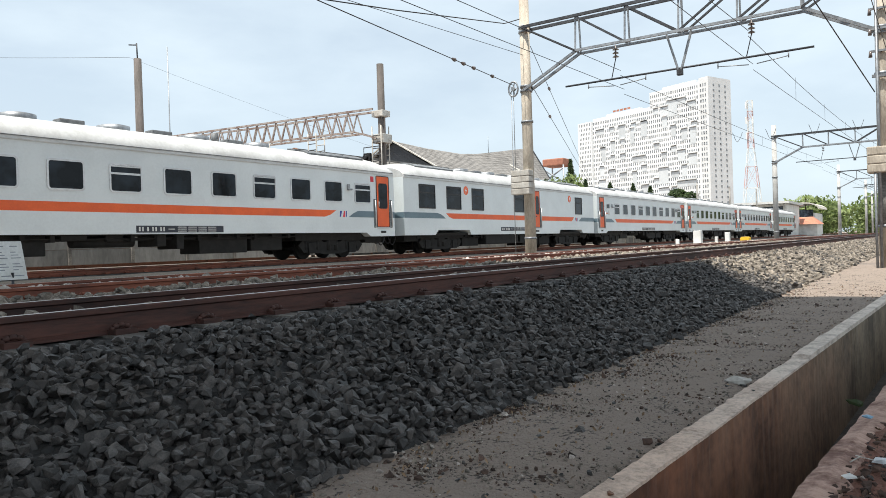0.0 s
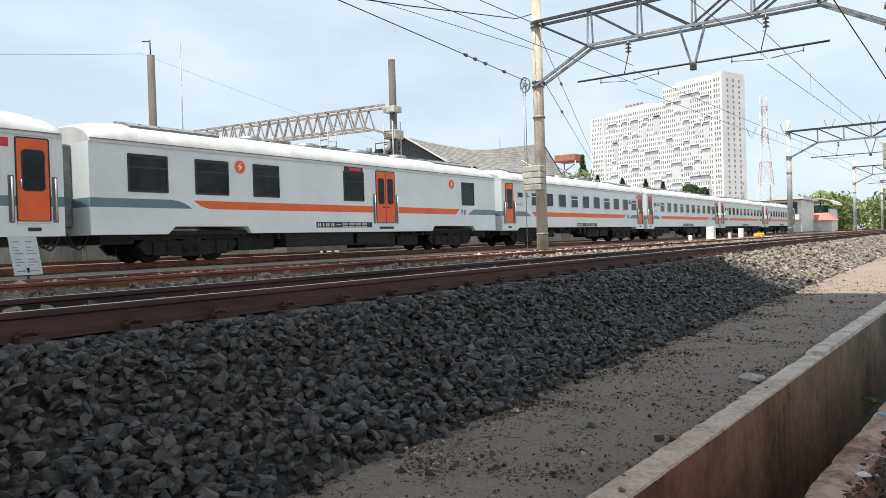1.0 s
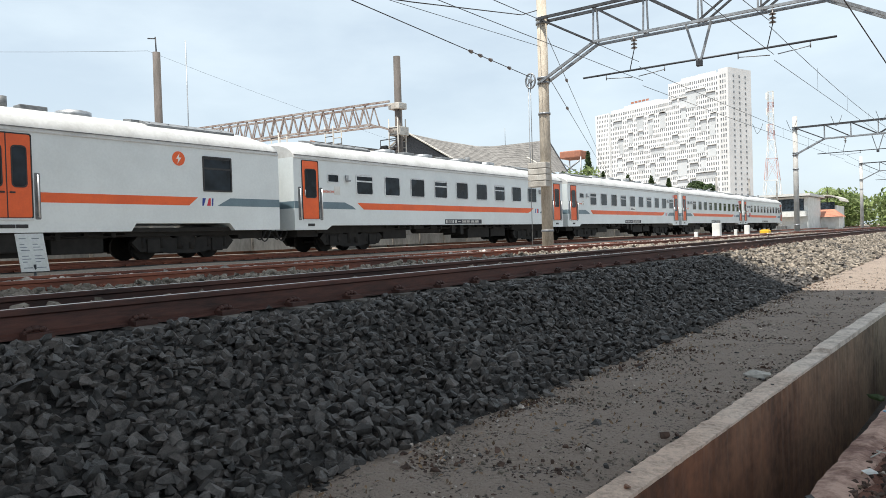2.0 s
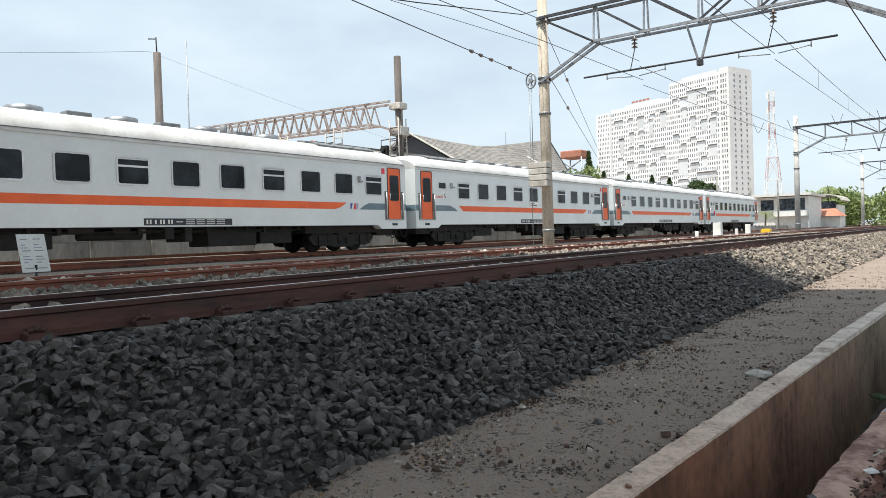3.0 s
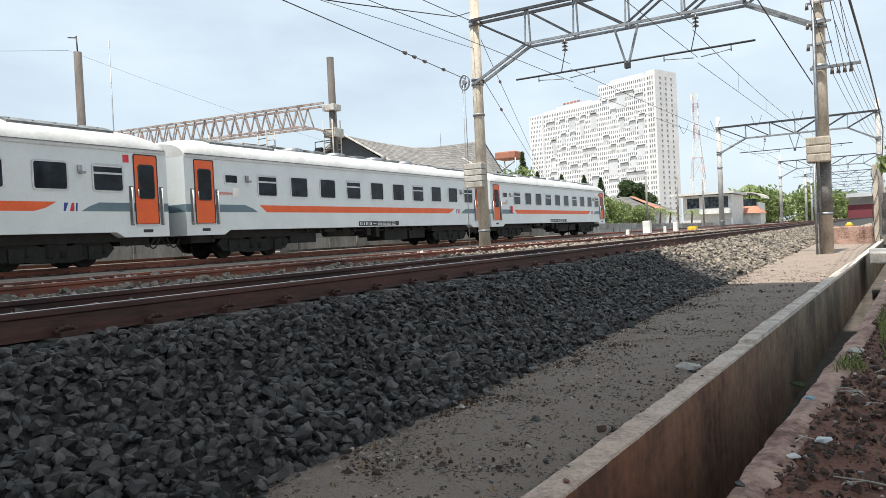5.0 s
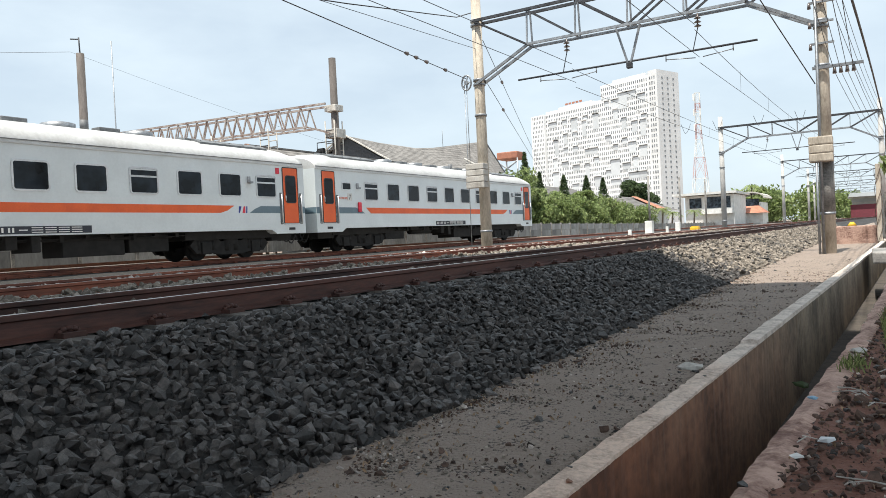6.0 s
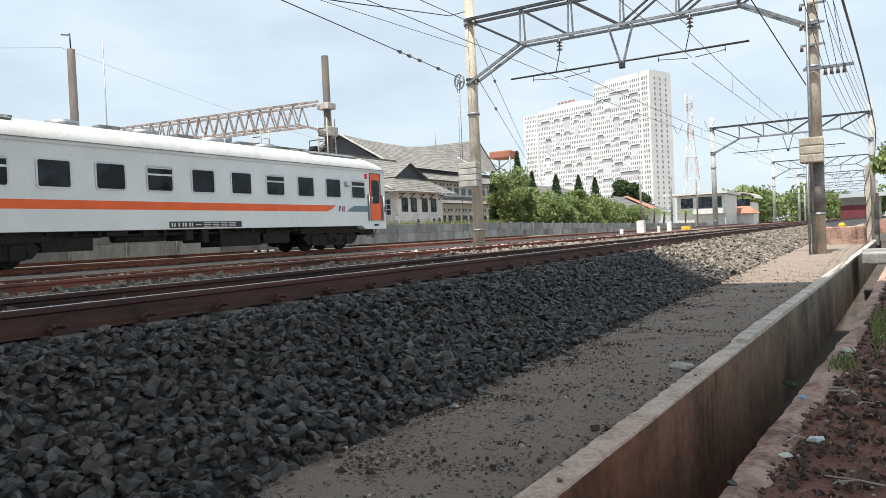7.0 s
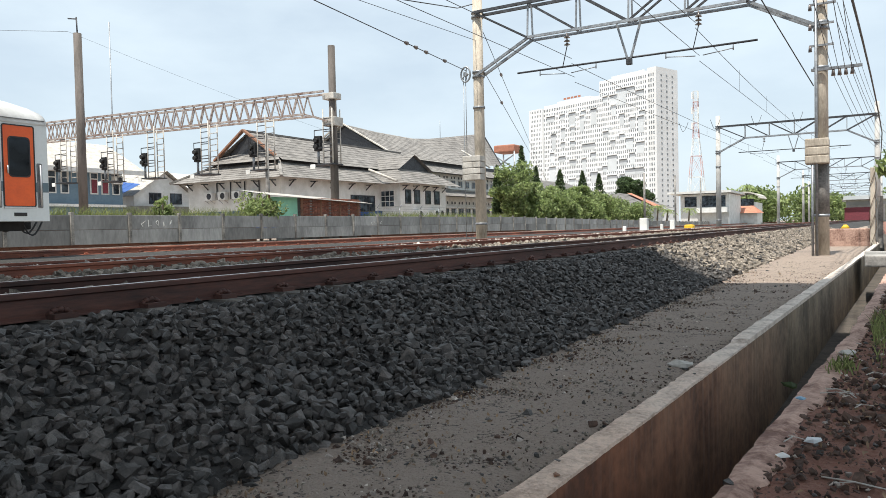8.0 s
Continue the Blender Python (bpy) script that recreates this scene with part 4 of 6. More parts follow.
# ---- overhead deck whose shade lies on the near ground ----
def deck():
    """Its outline in plan; the sun throws it back along the line onto the ground."""
    front = [(6.0, 13.4), (-0.66, 11.5), (-2.0, 11.3), (-3.7, 13.3), (-8.6, 12.2), (-9.4, 10.6), (-13.6, 9.6)]
    lean = 11.5 / SUN_TO.z
    plan = [(x + SUN_TO.x * lean, y + SUN_TO.y * lean) for x, y in front] + [(-13.9, -10.0), (5.7, -10.0)]
    bm = bmesh.new()
    prism(bm, plan, 2, 11.5, 12.1)
    ob = part("overhead_deck", bm, M_CONCRETE)
    return tagged(ob, "grey concrete deck overhead that shades the near ground", "deck", kind="structure")


deck()


# ---- fence of precast concrete panels beyond the far track ----
def fence():
    f = thing("concrete_fence", "weathered grey precast concrete panel fence with posts", "fence", kind="structure")
    post = finish("fence_post", boxed(-0.06, 0.09, -0.06, 0.06, 0, 1.16, bevel=0.012), M_FENCEPOST)
    panel = finish("fence_panel", boxed(-0.03, 0.03, -1.1, 1.1, 0, 0.525, bevel=0.012), M_FENCE)
    rail = bmesh.new()
    rod(rail, (0, 0, 1.1), (0.0, 0, 1.55), 0.02, 6)
    rod(rail, (0, 0, 1.55), (0.18, 0, 1.75), 0.02, 6)
    rail = finish("barb_bracket", rail, M_STEEL)
    y, k = 8.2, 0
    while y < 150:
        top = 1.7 if y < 52 else float(np.interp(y, (52, 82, 110, 150), (1.68, 1.4, 1.15, 1.0)))
        z0 = top - 1.1
        jit = 0.02 * noise.noise(Vector((y, 3, 3)))
        part("fence_post", post, None, f, m=pose(FENCE_X + jit, y, z0, 0, 40 * jit, 0))
        for row in (0, 1):
            part("fence_panel", panel, None, f, m=pose(FENCE_X + 0.6 * jit * row, y + 1.15, z0 + row * 0.535, 0, 0, 0))
        if 32 < y < 48:
            part("barb_bracket", rail, None, f, m=pose(FENCE_X, y, z0))
        y += 2.3
        k += 1
    for z in (2.25, 2.1, 1.95):
        bm = bmesh.new()
        rod(bm, (FENCE_X + 0.05, 33, z), (FENCE_X + 0.05, 48, z), 0.006, 4)
        part("barbed_strand", bm, M_WIRE, f)
    # chalky scrawl on two panels
    bm = bmesh.new()
    rnd = random.Random(4)
    for y0, n in ((18.0, 5), (32.9, 4)):
        for q in range(n):
            y = y0 + q * 0.3
            pts = [(FENCE_X + 0.036, y + rnd.uniform(-0.12, 0.12), 1.35 + rnd.uniform(-0.16, 0.16)) for _ in range(4)]
            for a, b in zip(pts, pts[1:]):
                bar(bm, a, b, 0.008, 0.03, (1, 0, 0))
    part("chalk_scrawl", bm, M_CREAM, f, "pale chalk scrawl")


FENCE_X = -24.0
M_FENCEPOST = mat("fence_post_concrete", (0.33, 0.31, 0.28), (0.1, 0.095, 0.09), 0.9, scale=2, fine=25, bump=0.2)
M_FENCE = mat("stained_fence_concrete", (0.34, 0.34, 0.33), (0.12, 0.12, 0.118), 0.92, scale=0.7, fine=9, bump=0.3, spread=0.3, stretch=(1, 1, 0.35), lo=0.5, hi=0.95)
fence()


# ---- roofs and houses ----
def lapped(bm, a, b, c, d, rows, cols=1, t=0.022):
    """A slope in lapped courses: a-b along the eave, d-c along the ridge."""
    a, b, c, d = map(Vector, (a, b, c, d))
    nrm = (b - a).cross(d - a).normalized()
    if nrm.z < 0:
        nrm = -nrm
    up, grid = nrm * t, []
    for r in range(rows + 1):
        f = r / rows
        lo, hi = a.lerp(d, f), b.lerp(c, f)
        for lift in ((0.0, 1.0) if r < rows else (0.0,)):
            grid.append([bm.verts.new(lo.lerp(hi, q / cols) + up * lift * (1 + 0.5 * noise.noise(Vector((r * 3.1, q * 2.7, a.x))))) for q in range(cols + 1)])
    for u, v in zip(grid, grid[1:]):
        for q in range(cols):
            if (u[q].co - v[q].co).length > 1e-5 and (u[q + 1].co - v[q + 1].co).length > 1e-5 and (u[q].co - u[q + 1].co).length > 1e-5 and (v[q].co - v[q + 1].co).length > 1e-5:
                bm.faces.new((u[q], u[q + 1], v[q + 1], v[q]))


def slope(name, parent, a, b, c, d, rows, cols, material, label=""):
    bm = bmesh.new()
    lapped(bm, a, b, c, d, rows, cols)
    return part(name, bm, material, parent, label)


def wall_window(parent, axis, at, u, z, w, h, nx=1, nz=1, material=None, frame=None, out=0.05):
    """A framed window on a wall facing +x (axis 'x') or -y (axis 'y')."""
    def bx(u0, u1, z0, z1, d0, d1):
        return boxed(at + d0, at + d1, u0, u1, z0, z1) if axis == "x" else boxed(u0, u1, at - d1, at - d0, z0, z1)
    win = part("window", bx(u - w / 2 - 0.06, u + w / 2 + 0.06, z - 0.06, z + h + 0.06, 0, out), frame or M_WHITE, parent)
    for i in range(nx):
        for j in range(nz):
            pw, ph = w / nx, h / nz
            u0, z0 = u - w / 2 + i * pw, z + j * ph
            part("pane", bx(u0 + 0.03, u0 + pw - 0.03, z0 + 0.03, z0 + ph - 0.03, out, out + 0.006), material or M_GLASS_FAR, win)
    return win


def aircon(x, y, z, axis="x", label="white split air-conditioner unit on a wall bracket"):
    a = thing("air_conditioner", label, "air conditioner", pose(x, y, z, 0, 0, 0 if axis == "x" else -90), group="wall air conditioners")
    part("casing", boxed(0.05, 0.4, -0.42, 0.42, 0, 0.62, bevel=0.03), M_WHITE, a)
    bm = bmesh.new()
    rod(bm, (0.4, 0.12, 0.31), (0.42, 0.12, 0.31), 0.24, 16)
    part("fan_grille", bm, M_STEEL_DARK, a)
    part("bracket", rods([((0, -0.3, -0.25), (0.4, -0.3, 0)), ((0, 0.3, -0.25), (0.4, 0.3, 0)), ((0, -0.3, 0), (0.42, -0.3, 0)), ((0, 0.3, 0), (0.42, 0.3, 0))], 0.02, 5), M_STEEL, a)


def eave_brackets(parent, axis, at, u0, u1, step, z):
    u = u0
    while u <= u1:
        bm = bmesh.new()
        if axis == "x":
            bar(bm, (at, u, z - 0.55), (at + 0.5, u, z - 0.12), 0.07, 0.07)
            bar(bm, (at, u, z - 0.12), (at + 0.7, u, z - 0.12), 0.07, 0.07)
        else:
            bar(bm, (u, at, z - 0.55), (u, at - 0.5, z - 0.12), 0.07, 0.07)
            bar(bm, (u, at, z - 0.12), (u, at - 0.7, z - 0.12), 0.07, 0.07)
        part("eave_bracket", bm, M_STEEL_DARK, parent)
        u += step


def office():
    """The long station office: a hipped front block with an upper gabled roof, and a projecting wing."""
    o = thing("office_building", "white-walled office with dark two-tiered shingle roofs beyond the fence", "building")
    E = 4.86
    part("wall", boxed(-47.0, -37.0, 39.6, 62.0, 0.3, 5.3), M_WHITE, o)
    part("wall_plinth", boxed(-47.02, -36.97, 39.57, 62.0, 0.3, 2.55), M_BLUE, o, "blue painted plinth")
    # lower skirt roof
    for a, b, c, d in (((-36, 38.6, E), (-36, 63, E), (-38.6, 63, 6.3), (-38.6, 41.2, 6.3)), ((-48, 38.6, E), (-36, 38.6, E), (-38.6, 41.2, 6.3), (-45.4, 41.2, 6.3)),
                       ((-48, 63, E), (-48, 38.6, E), (-45.4, 41.2, 6.3), (-45.4, 63, 6.3))):
        slope("roof_slope", o, a, b, c, d, 8, 9, M_TILE)
    # Solid dark strip that paints the shade in the gap between the tiers.
    part("roof_break", boxed(-45.3, -38.7, 41.3, 63, 6.15, 6.55), M_STEEL_DARK, o, "dark strip for the shaded gap between the two roof tiers")
    R = 8.85
    for s in (1, -1):
        x = -42 + s * 3.9
        slope("roof_slope", o, (x, 41.0, 6.4), (x, 63, 6.4), (-42, 63, R), (-42, 41.4, R), 9, 9, M_TILE)
    for s in (1, -1):
        bm = bmesh.new()
        bar(bm, (-42 + s * 3.3, 40.9, 6.75), (-42, 40.9, R + 0.1), 0.14, 0.32, (0, 1, 0))
        part("bargeboard", bm, M_WOOD, o, "reddish timber bargeboard")
    slope("roof_slope", o, (-46.2, 40.4, 6.35), (-37.8, 40.4, 6.35), (-39.2, 41.5, 7.15), (-44.8, 41.5, 7.15), 3, 5, M_TILE)
    bm = bmesh.new()
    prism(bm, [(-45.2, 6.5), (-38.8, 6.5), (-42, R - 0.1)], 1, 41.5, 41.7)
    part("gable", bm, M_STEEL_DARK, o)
    for a, b in (((-36, 38.6, E + 0.08), (-38.6, 41.2, 6.38)), ((-48, 38.6, E + 0.08), (-45.4, 41.2, 6.38)), ((-42, 41, R + 0.05), (-42, 63, R + 0.05))):
        bm = bmesh.new()
        bar(bm, a, b, 0.22, 0.14)
        part("ridge_cap", bm, M_TILE, o)
    eave_brackets(o, "x", -37.0, 40.5, 51, 2.4, E)
    eave_brackets(o, "y", 39.6, -46.5, -37.5, 1.8, E)
    for k in range(4):
        aircon(-44.27 + k * 1.5, 39.55, 3.45, "y")
        bm = bmesh.new()
        rod(bm, (-43.6 + k * 1.5, 39.5, 3.5), (-43.6 + k * 1.5, 39.5, 4.8), 0.05, 6)
        part("downpipe", bm, M_STEEL_DARK, o)
    wall_window(o, "x", -37, 49.6, 2.5, 3.3, 1.3, 4, 2, frame=M_STEEL_DARK)
    # projecting wing
    wg = part("wing", boxed(-40, -35.0, 52.4, 60.3, 0.3, 5.2), M_WHITE, o)
    for a, b, c, d in (((-33.8, 51.3, E), (-33.8, 61.3, E), (-36.2, 58.9, 6.4), (-36.2, 53.7, 6.4)), ((-40, 51.3, E), (-33.8, 51.3, E), (-36.2, 53.7, 6.4), (-40, 53.7, 6.4))):
        slope("roof_slope", o, a, b, c, d, 8, 6, M_TILE)
    for s in (1, -1):
        y = 56.3 + s * 2.9
        slope("roof_slope", o, (-42, y, 6.3), (-35.7, y, 6.3), (-35.9, 56.3, 7.75), (-42, 56.3, 7.75), 6, 5, M_TILE)
    bm = bmesh.new()
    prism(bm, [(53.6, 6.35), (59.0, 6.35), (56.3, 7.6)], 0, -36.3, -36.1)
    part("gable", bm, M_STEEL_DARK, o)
    for u in (53.6, 55.1, 57.0, 58.6):
        wall_window(wg, "x", -35.0, u, 3.2, 0.85, 1.15, 1, 1, frame=M_STEEL_DARK)
    wall_window(wg, "y", 52.4, -36.6, 2.9, 1.9, 1.4, 4, 3)
    aircon(-35.0, 55.0, 1.95)
    for y in (57.8, 58.8):
        aircon(-35.0, y, 2.0)
    part("white_ridge", rods([((-37.6, 51.4, 6.2), (-34.4, 51.0, E + 0.15))], 0.12, 6), M_CONC_LIGHT, o, "pale mortar hip ridge")
    eave_brackets(o, "x", -35.0, 52.8, 60, 1.7, E)
    return o


office()


def big_roof():
    """The tall hall behind: long sway-backed shingle roofs over a white three-storey front."""
    b = thing("office_hall", "tall hall with a sway-backed grey shingle roof and white storeys", "building")
    part("wall", boxed(-58, -43.2, 62.5, 98, 0.3, 8.3), M_WHITE, b)
    # ridge heights along the hall
    ridge = [(63.5, 12.75), (70, 12.5), (78, 12.5), (82, 12.85), (88, 13.7), (97.5, 15.1)]
    for (y0, z0), (y1, z1) in zip(ridge, ridge[1:]):
        ea, eb = ((float(np.interp(q, (80, 97.5), (-42.6, -46.9))), float(np.interp(q, (80, 97.5), (8.55, 10.1)))) for q in (y0, y1))
        slope("roof_slope", b, (ea[0], y0, ea[1]), (eb[0], y1, eb[1]), (-50, y1, z1), (-50, y0, z0), 16, max(2, int((y1 - y0) / 1.6)), M_TILE)
        slope("roof_slope", b, (-57.4, y0, 8.55), (-57.4, y1, 8.55), (-50, y1, z1), (-50, y0, z0), 6, 2, M_TILE)
    for s in (1, -1):
        bm = bmesh.new()
        bar(bm, (-50 + s * 7.4, 63.3, 8.65), (-50, 63.3, 12.85), 0.12, 0.25, (0, 1, 0))
        part("bargeboard", bm, M_CONC_LIGHT, b)
        bm = bmesh.new()
        bar(bm, (-50 + s * 3.1, 97.7, 10.1), (-50, 97.7, 15.2), 0.12, 0.25, (0, 1, 0))
        part("bargeboard", bm, M_STEEL_DARK, b)
    bm = bmesh.new()
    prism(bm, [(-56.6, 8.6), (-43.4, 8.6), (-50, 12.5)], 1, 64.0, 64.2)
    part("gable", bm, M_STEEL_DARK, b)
    part("mortar_line", rods([((-46.2, 84.0, 11.2), (-42.7, 85.5, 8.75))], 0.12, 6), M_CONC_LIGHT, b, "pale mortar valley")
    slope("roof_slope", b, (-40.9, 62, 7.15), (-40.9, 99, 7.15), (-43.3, 99, 8.35), (-43.3, 62, 8.35), 6, 20, M_TILE)
    # Dark strip painted in for the shade under the upper eave.
    part("roof_break", boxed(-43.35, -43.1, 62, 98.5, 8.2, 8.7), M_STEEL_DARK, b)
    part("storey_front", boxed(-43.2, -42.2, 62.5, 98, 5.2, 7.2), M_WHITE, b)
    part("storey_front", boxed(-43.2, -41.2, 62.5, 98, 0.3, 4.5), M_WHITE, b)
    slope("canopy", b, (-39.4, 62.3, 4.45), (-39.4, 99, 4.45), (-42.3, 99, 5.35), (-42.3, 62.3, 5.35), 5, 20, M_TILE)
    k = 0
    y = 64.0
    while y < 97:
        wall_window(b, "x", -42.2, y, 5.75, 0.95, 0.75, 2, 1, frame=M_CONC_LIGHT)
        wall_window(b, "x", -41.2, y, 2.2, 1.2, 0.95, 2, 1, frame=M_CONC_LIGHT)
        for q in (-0.35, 0.35):
            part("vent", boxed(-41.2, -41.16, y + q - 0.12, y + q + 0.12, 3.65, 3.95), M_STEEL_DARK, b)
            part("vent", boxed(-42.2, -42.16, y + q - 0.12, y + q + 0.12, 6.72, 6.98), M_STEEL_DARK, b)
        y += 1.75
        k += 1
    part("ledge", boxed(-41.9, -40.9, 62.4, 98.4, 3.2, 3.36), M_WHITE, b)
    part("ledge", boxed(-42.9, -41.9, 62.4, 98.4, 5.45, 5.58), M_WHITE, b)
    for y in (70.0, 77.5, 84.0):
        aircon(-41.2, y, 1.5)
    bm = bmesh.new()
    rod(bm, (-50, 85, 13.0), (-50, 85, 15.6), 0.035, 6)
    part("aerial", bm, M_STEEL, b)


big_roof()


def left_houses():
    h = thing("blue_house", "slate-blue house with white window frames and a pale sheet roof", "house")
    part("wall", boxed(-60, -52, 24, 37.2, 0.3, 6.1), M_BLUEWALL, h)
    bm = bmesh.new()
    lapped(bm, (-51, 38.6, 6.05), (-56, 38.6, 8.6), (-56, 23, 8.6), (-51, 23, 6.05), 44, 1, 0.05)
    part("roof", bm, M_CONC_LIGHT, h, "pale ribbed sheet roof")
    part("fascia", boxed(-51.1, -50.95, 23, 38.6, 5.75, 6.1), M_WHITE, h)
    for k, y in enumerate((29.5, 31.3, 32.3, 34.7, 35.65, 36.6)):
        if y < 37:
            w = wall_window(h, "x", -52, y, 4.2, 0.55, 1.6, 1, 1)
            part("transom", boxed(-51.95, -51.93, y - 0.27, y + 0.27, 5.3, 5.38), M_WHITE, w)
            if k in (3, 4):
                part("curtain", boxed(-51.944, -51.94, y - 0.22, y + 0.22, 4.25, 5.3), M_MAROON, w, "dark red curtain")
    part("ledge", boxed(-52, -51.7, 24, 37.3, 3.15, 3.35), M_WHITE, h)
    aircon(-52, 36.6, 5.0)
    g = thing("white_house", "white gabled house with small windows and blue awning", "house")
    part("wall", boxed(-64, -56, 41.2, 47.5, 0.3, 4.6), M_WHITE, g)
    bm = bmesh.new()
    prism(bm, [(41.2, 4.6), (47.5, 4.6), (44.4, 6.6)], 0, -64, -56)
    part("gable", bm, M_WHITE, g)
    for s in (1, -1):
        y = 44.4 + s * 3.7
        slope("roof_slope", g, (-64, y, 4.3), (-55.5, y, 4.3), (-55.5, 44.4, 6.75), (-64, 44.4, 6.75), 5, 6, M_CONC_LIGHT)
    for y in (43.4, 45.7):
        wall_window(g, "x", -56, y, 3.75, 1.2, 0.9, 3, 1, frame=M_STEEL_DARK)
    slope("awning", g, (-55.3, 38.6, 4.0), (-55.3, 41.4, 5.4), (-58, 41.4, 5.7), (-58, 38.6, 4.4), 3, 3, M_BLUE, "blue sheet awning")
    part("porch_wall", boxed(-55.4, -55.2, 38.0, 48.5, 0.3, 3.45), M_CONCRETE, g)
    s = thing("storage_hall", "long low hall with a pale sheet roof", "building")
    part("wall", boxed(-84, -68, 50, 80, 0.3, 6.0), M_WHITE, s)
    slope("roof", s, (-67, 82, 6.2), (-76, 82, 8.6), (-76, 49, 8.6), (-67, 49, 6.2), 40, 1, M_CONC_LIGHT)


left_houses()


def brick_shed():
    s = thing("brick_shed", "small brick shed with a pale sheet roof against the fence", "shed")
    part("core", boxed(-26.4, -24.72, 27.8, 32.8, 0.5, 2.62), M_CONCRETE, s)
    brick = finish("brick", boxed(0, 0.035, -0.11, 0.11, 0, 0.058), M_BRICK)
    k = 0
    for r in range(15):
        y = 27.92 + (0.12 if r % 2 else 0)
        while y < 32.75:
            if abs((y - 27.8) % 1.6 - 0.8) > 0.06:
                part("brick", brick, None, s, m=pose(-24.72, y, 1.62 + r * 0.068))
                k += 1
            y += 0.235
    for y in (27.9, 29.4, 31.0, 32.6):
        part("pillar", boxed(-24.75, -24.67, y - 0.07, y + 0.07, 0.5, 2.6), M_WOOD, s)
    for k in range(11):
        y0 = 25.3 + k * 0.74
        bm = bmesh.new()
        z = 2.78 - k * 0.024
        vs = [bm.verts.new(p) for p in ((-24.3, y0, z - 0.1), (-24.3, y0 + 0.76, z - 0.13), (-26.6, y0 + 0.76, z + 0.22), (-26.6, y0, z + 0.25), (-24.3, y0, z - 0.13), (-24.3, y0 + 0.76, z - 0.16))]
        bm.faces.new(vs[:4])
        bm.faces.new((vs[4], vs[5], vs[1], vs[0]))
        part("roof_sheet", bm, M_CONC_LIGHT, s)
    part("mint_sheet", boxed(-24.9, -24.8, 25.9, 27.7, 1.5, 2.62), M_MINT, s, "mint-green sheet wall")
    part("post", rods([((-24.6, 25.5, 0.5), (-24.6, 25.5, 2.7))], 0.05, 6), M_WOOD, s)


brick_shed()


# ---- signal gantry and masts beyond the fence ----
def signal_gantry():
    A, B = Vector((-25.66, 31.8, 0)), Vector((-53.0, 28.6, 0))
    g = thing("signal_gantry", "long pale rusting lattice signal gantry on tall round masts", "gantry")
    bm = bmesh.new()
    rod(bm, (A.x, A.y, 0.3), (A.x, A.y, 11.25), 0.24, 18, 0.2)
    part("mast", bm, mat_mast, g, "tall dark brown-grey round mast")
    zt, zb = 8.68, 7.5
    d = (B - A).normalized()
    side = Vector((-d.y, d.x, 0))
    n = 34
    for w in (-0.45, 0.45):
        for z in (zt, zb):
            bm = bmesh.new()
            a = A + d * (0.3 if z == zt else 1.6)
            bar(bm, a + side * w + Vector((0, 0, z)), B + side * w + Vector((0, 0, z)), 0.11, 0.11)
            part("chord", bm, M_TRUSS, g)
        L = (B - A).length
        for k in range(n):
            p0, p1 = A + d * (1.6 + (L - 1.6) * k / n) + side * w, A + d * (1.6 + (L - 1.6) * (k + 1) / n) + side * w
            pm = (p0 + p1) / 2
            for a, b in ((p0 + Vector((0, 0, zb)), pm + Vector((0, 0, zt))), (pm + Vector((0, 0, zt)), p1 + Vector((0, 0, zb)))):
                bm = bmesh.new()
                bar(bm, a, b, 0.05, 0.07)
                part("lattice_bar", bm, M_TRUSS, g)
        bm = bmesh.new()
        bar(bm, A + d * 1.6 + side * w + Vector((0, 0, zb)), A + d * 0.1 + side * w + Vector((0, 0, 7.0)), 0.09, 0.09)
        part("chord", bm, M_TRUSS, g)
    part("head_box", boxed(A.x - 0.45, A.x + 0.35, A.y - 0.35, A.y + 0.35, 8.25, 8.6, bevel=0.03), M_CONC_LIGHT, g)
    part("head_box", boxed(A.x - 0.4, A.x + 0.4, A.y - 0.4, A.y + 0.4, 6.75, 7.25, bevel=0.03), M_CONC_LIGHT, g)
    for x, drop in ((-25.9, 4.65), (-30.4, 4.58), (-34.6, 4.53), (-38.9, 4.5), (-42.4, 4.45), (-46.7, 4.55)):
        f = (x - A.x) / (B.x - A.x)
        y = A.y + (B.y - A.y) * f - 0.1
        signal(x, y, drop, zb)


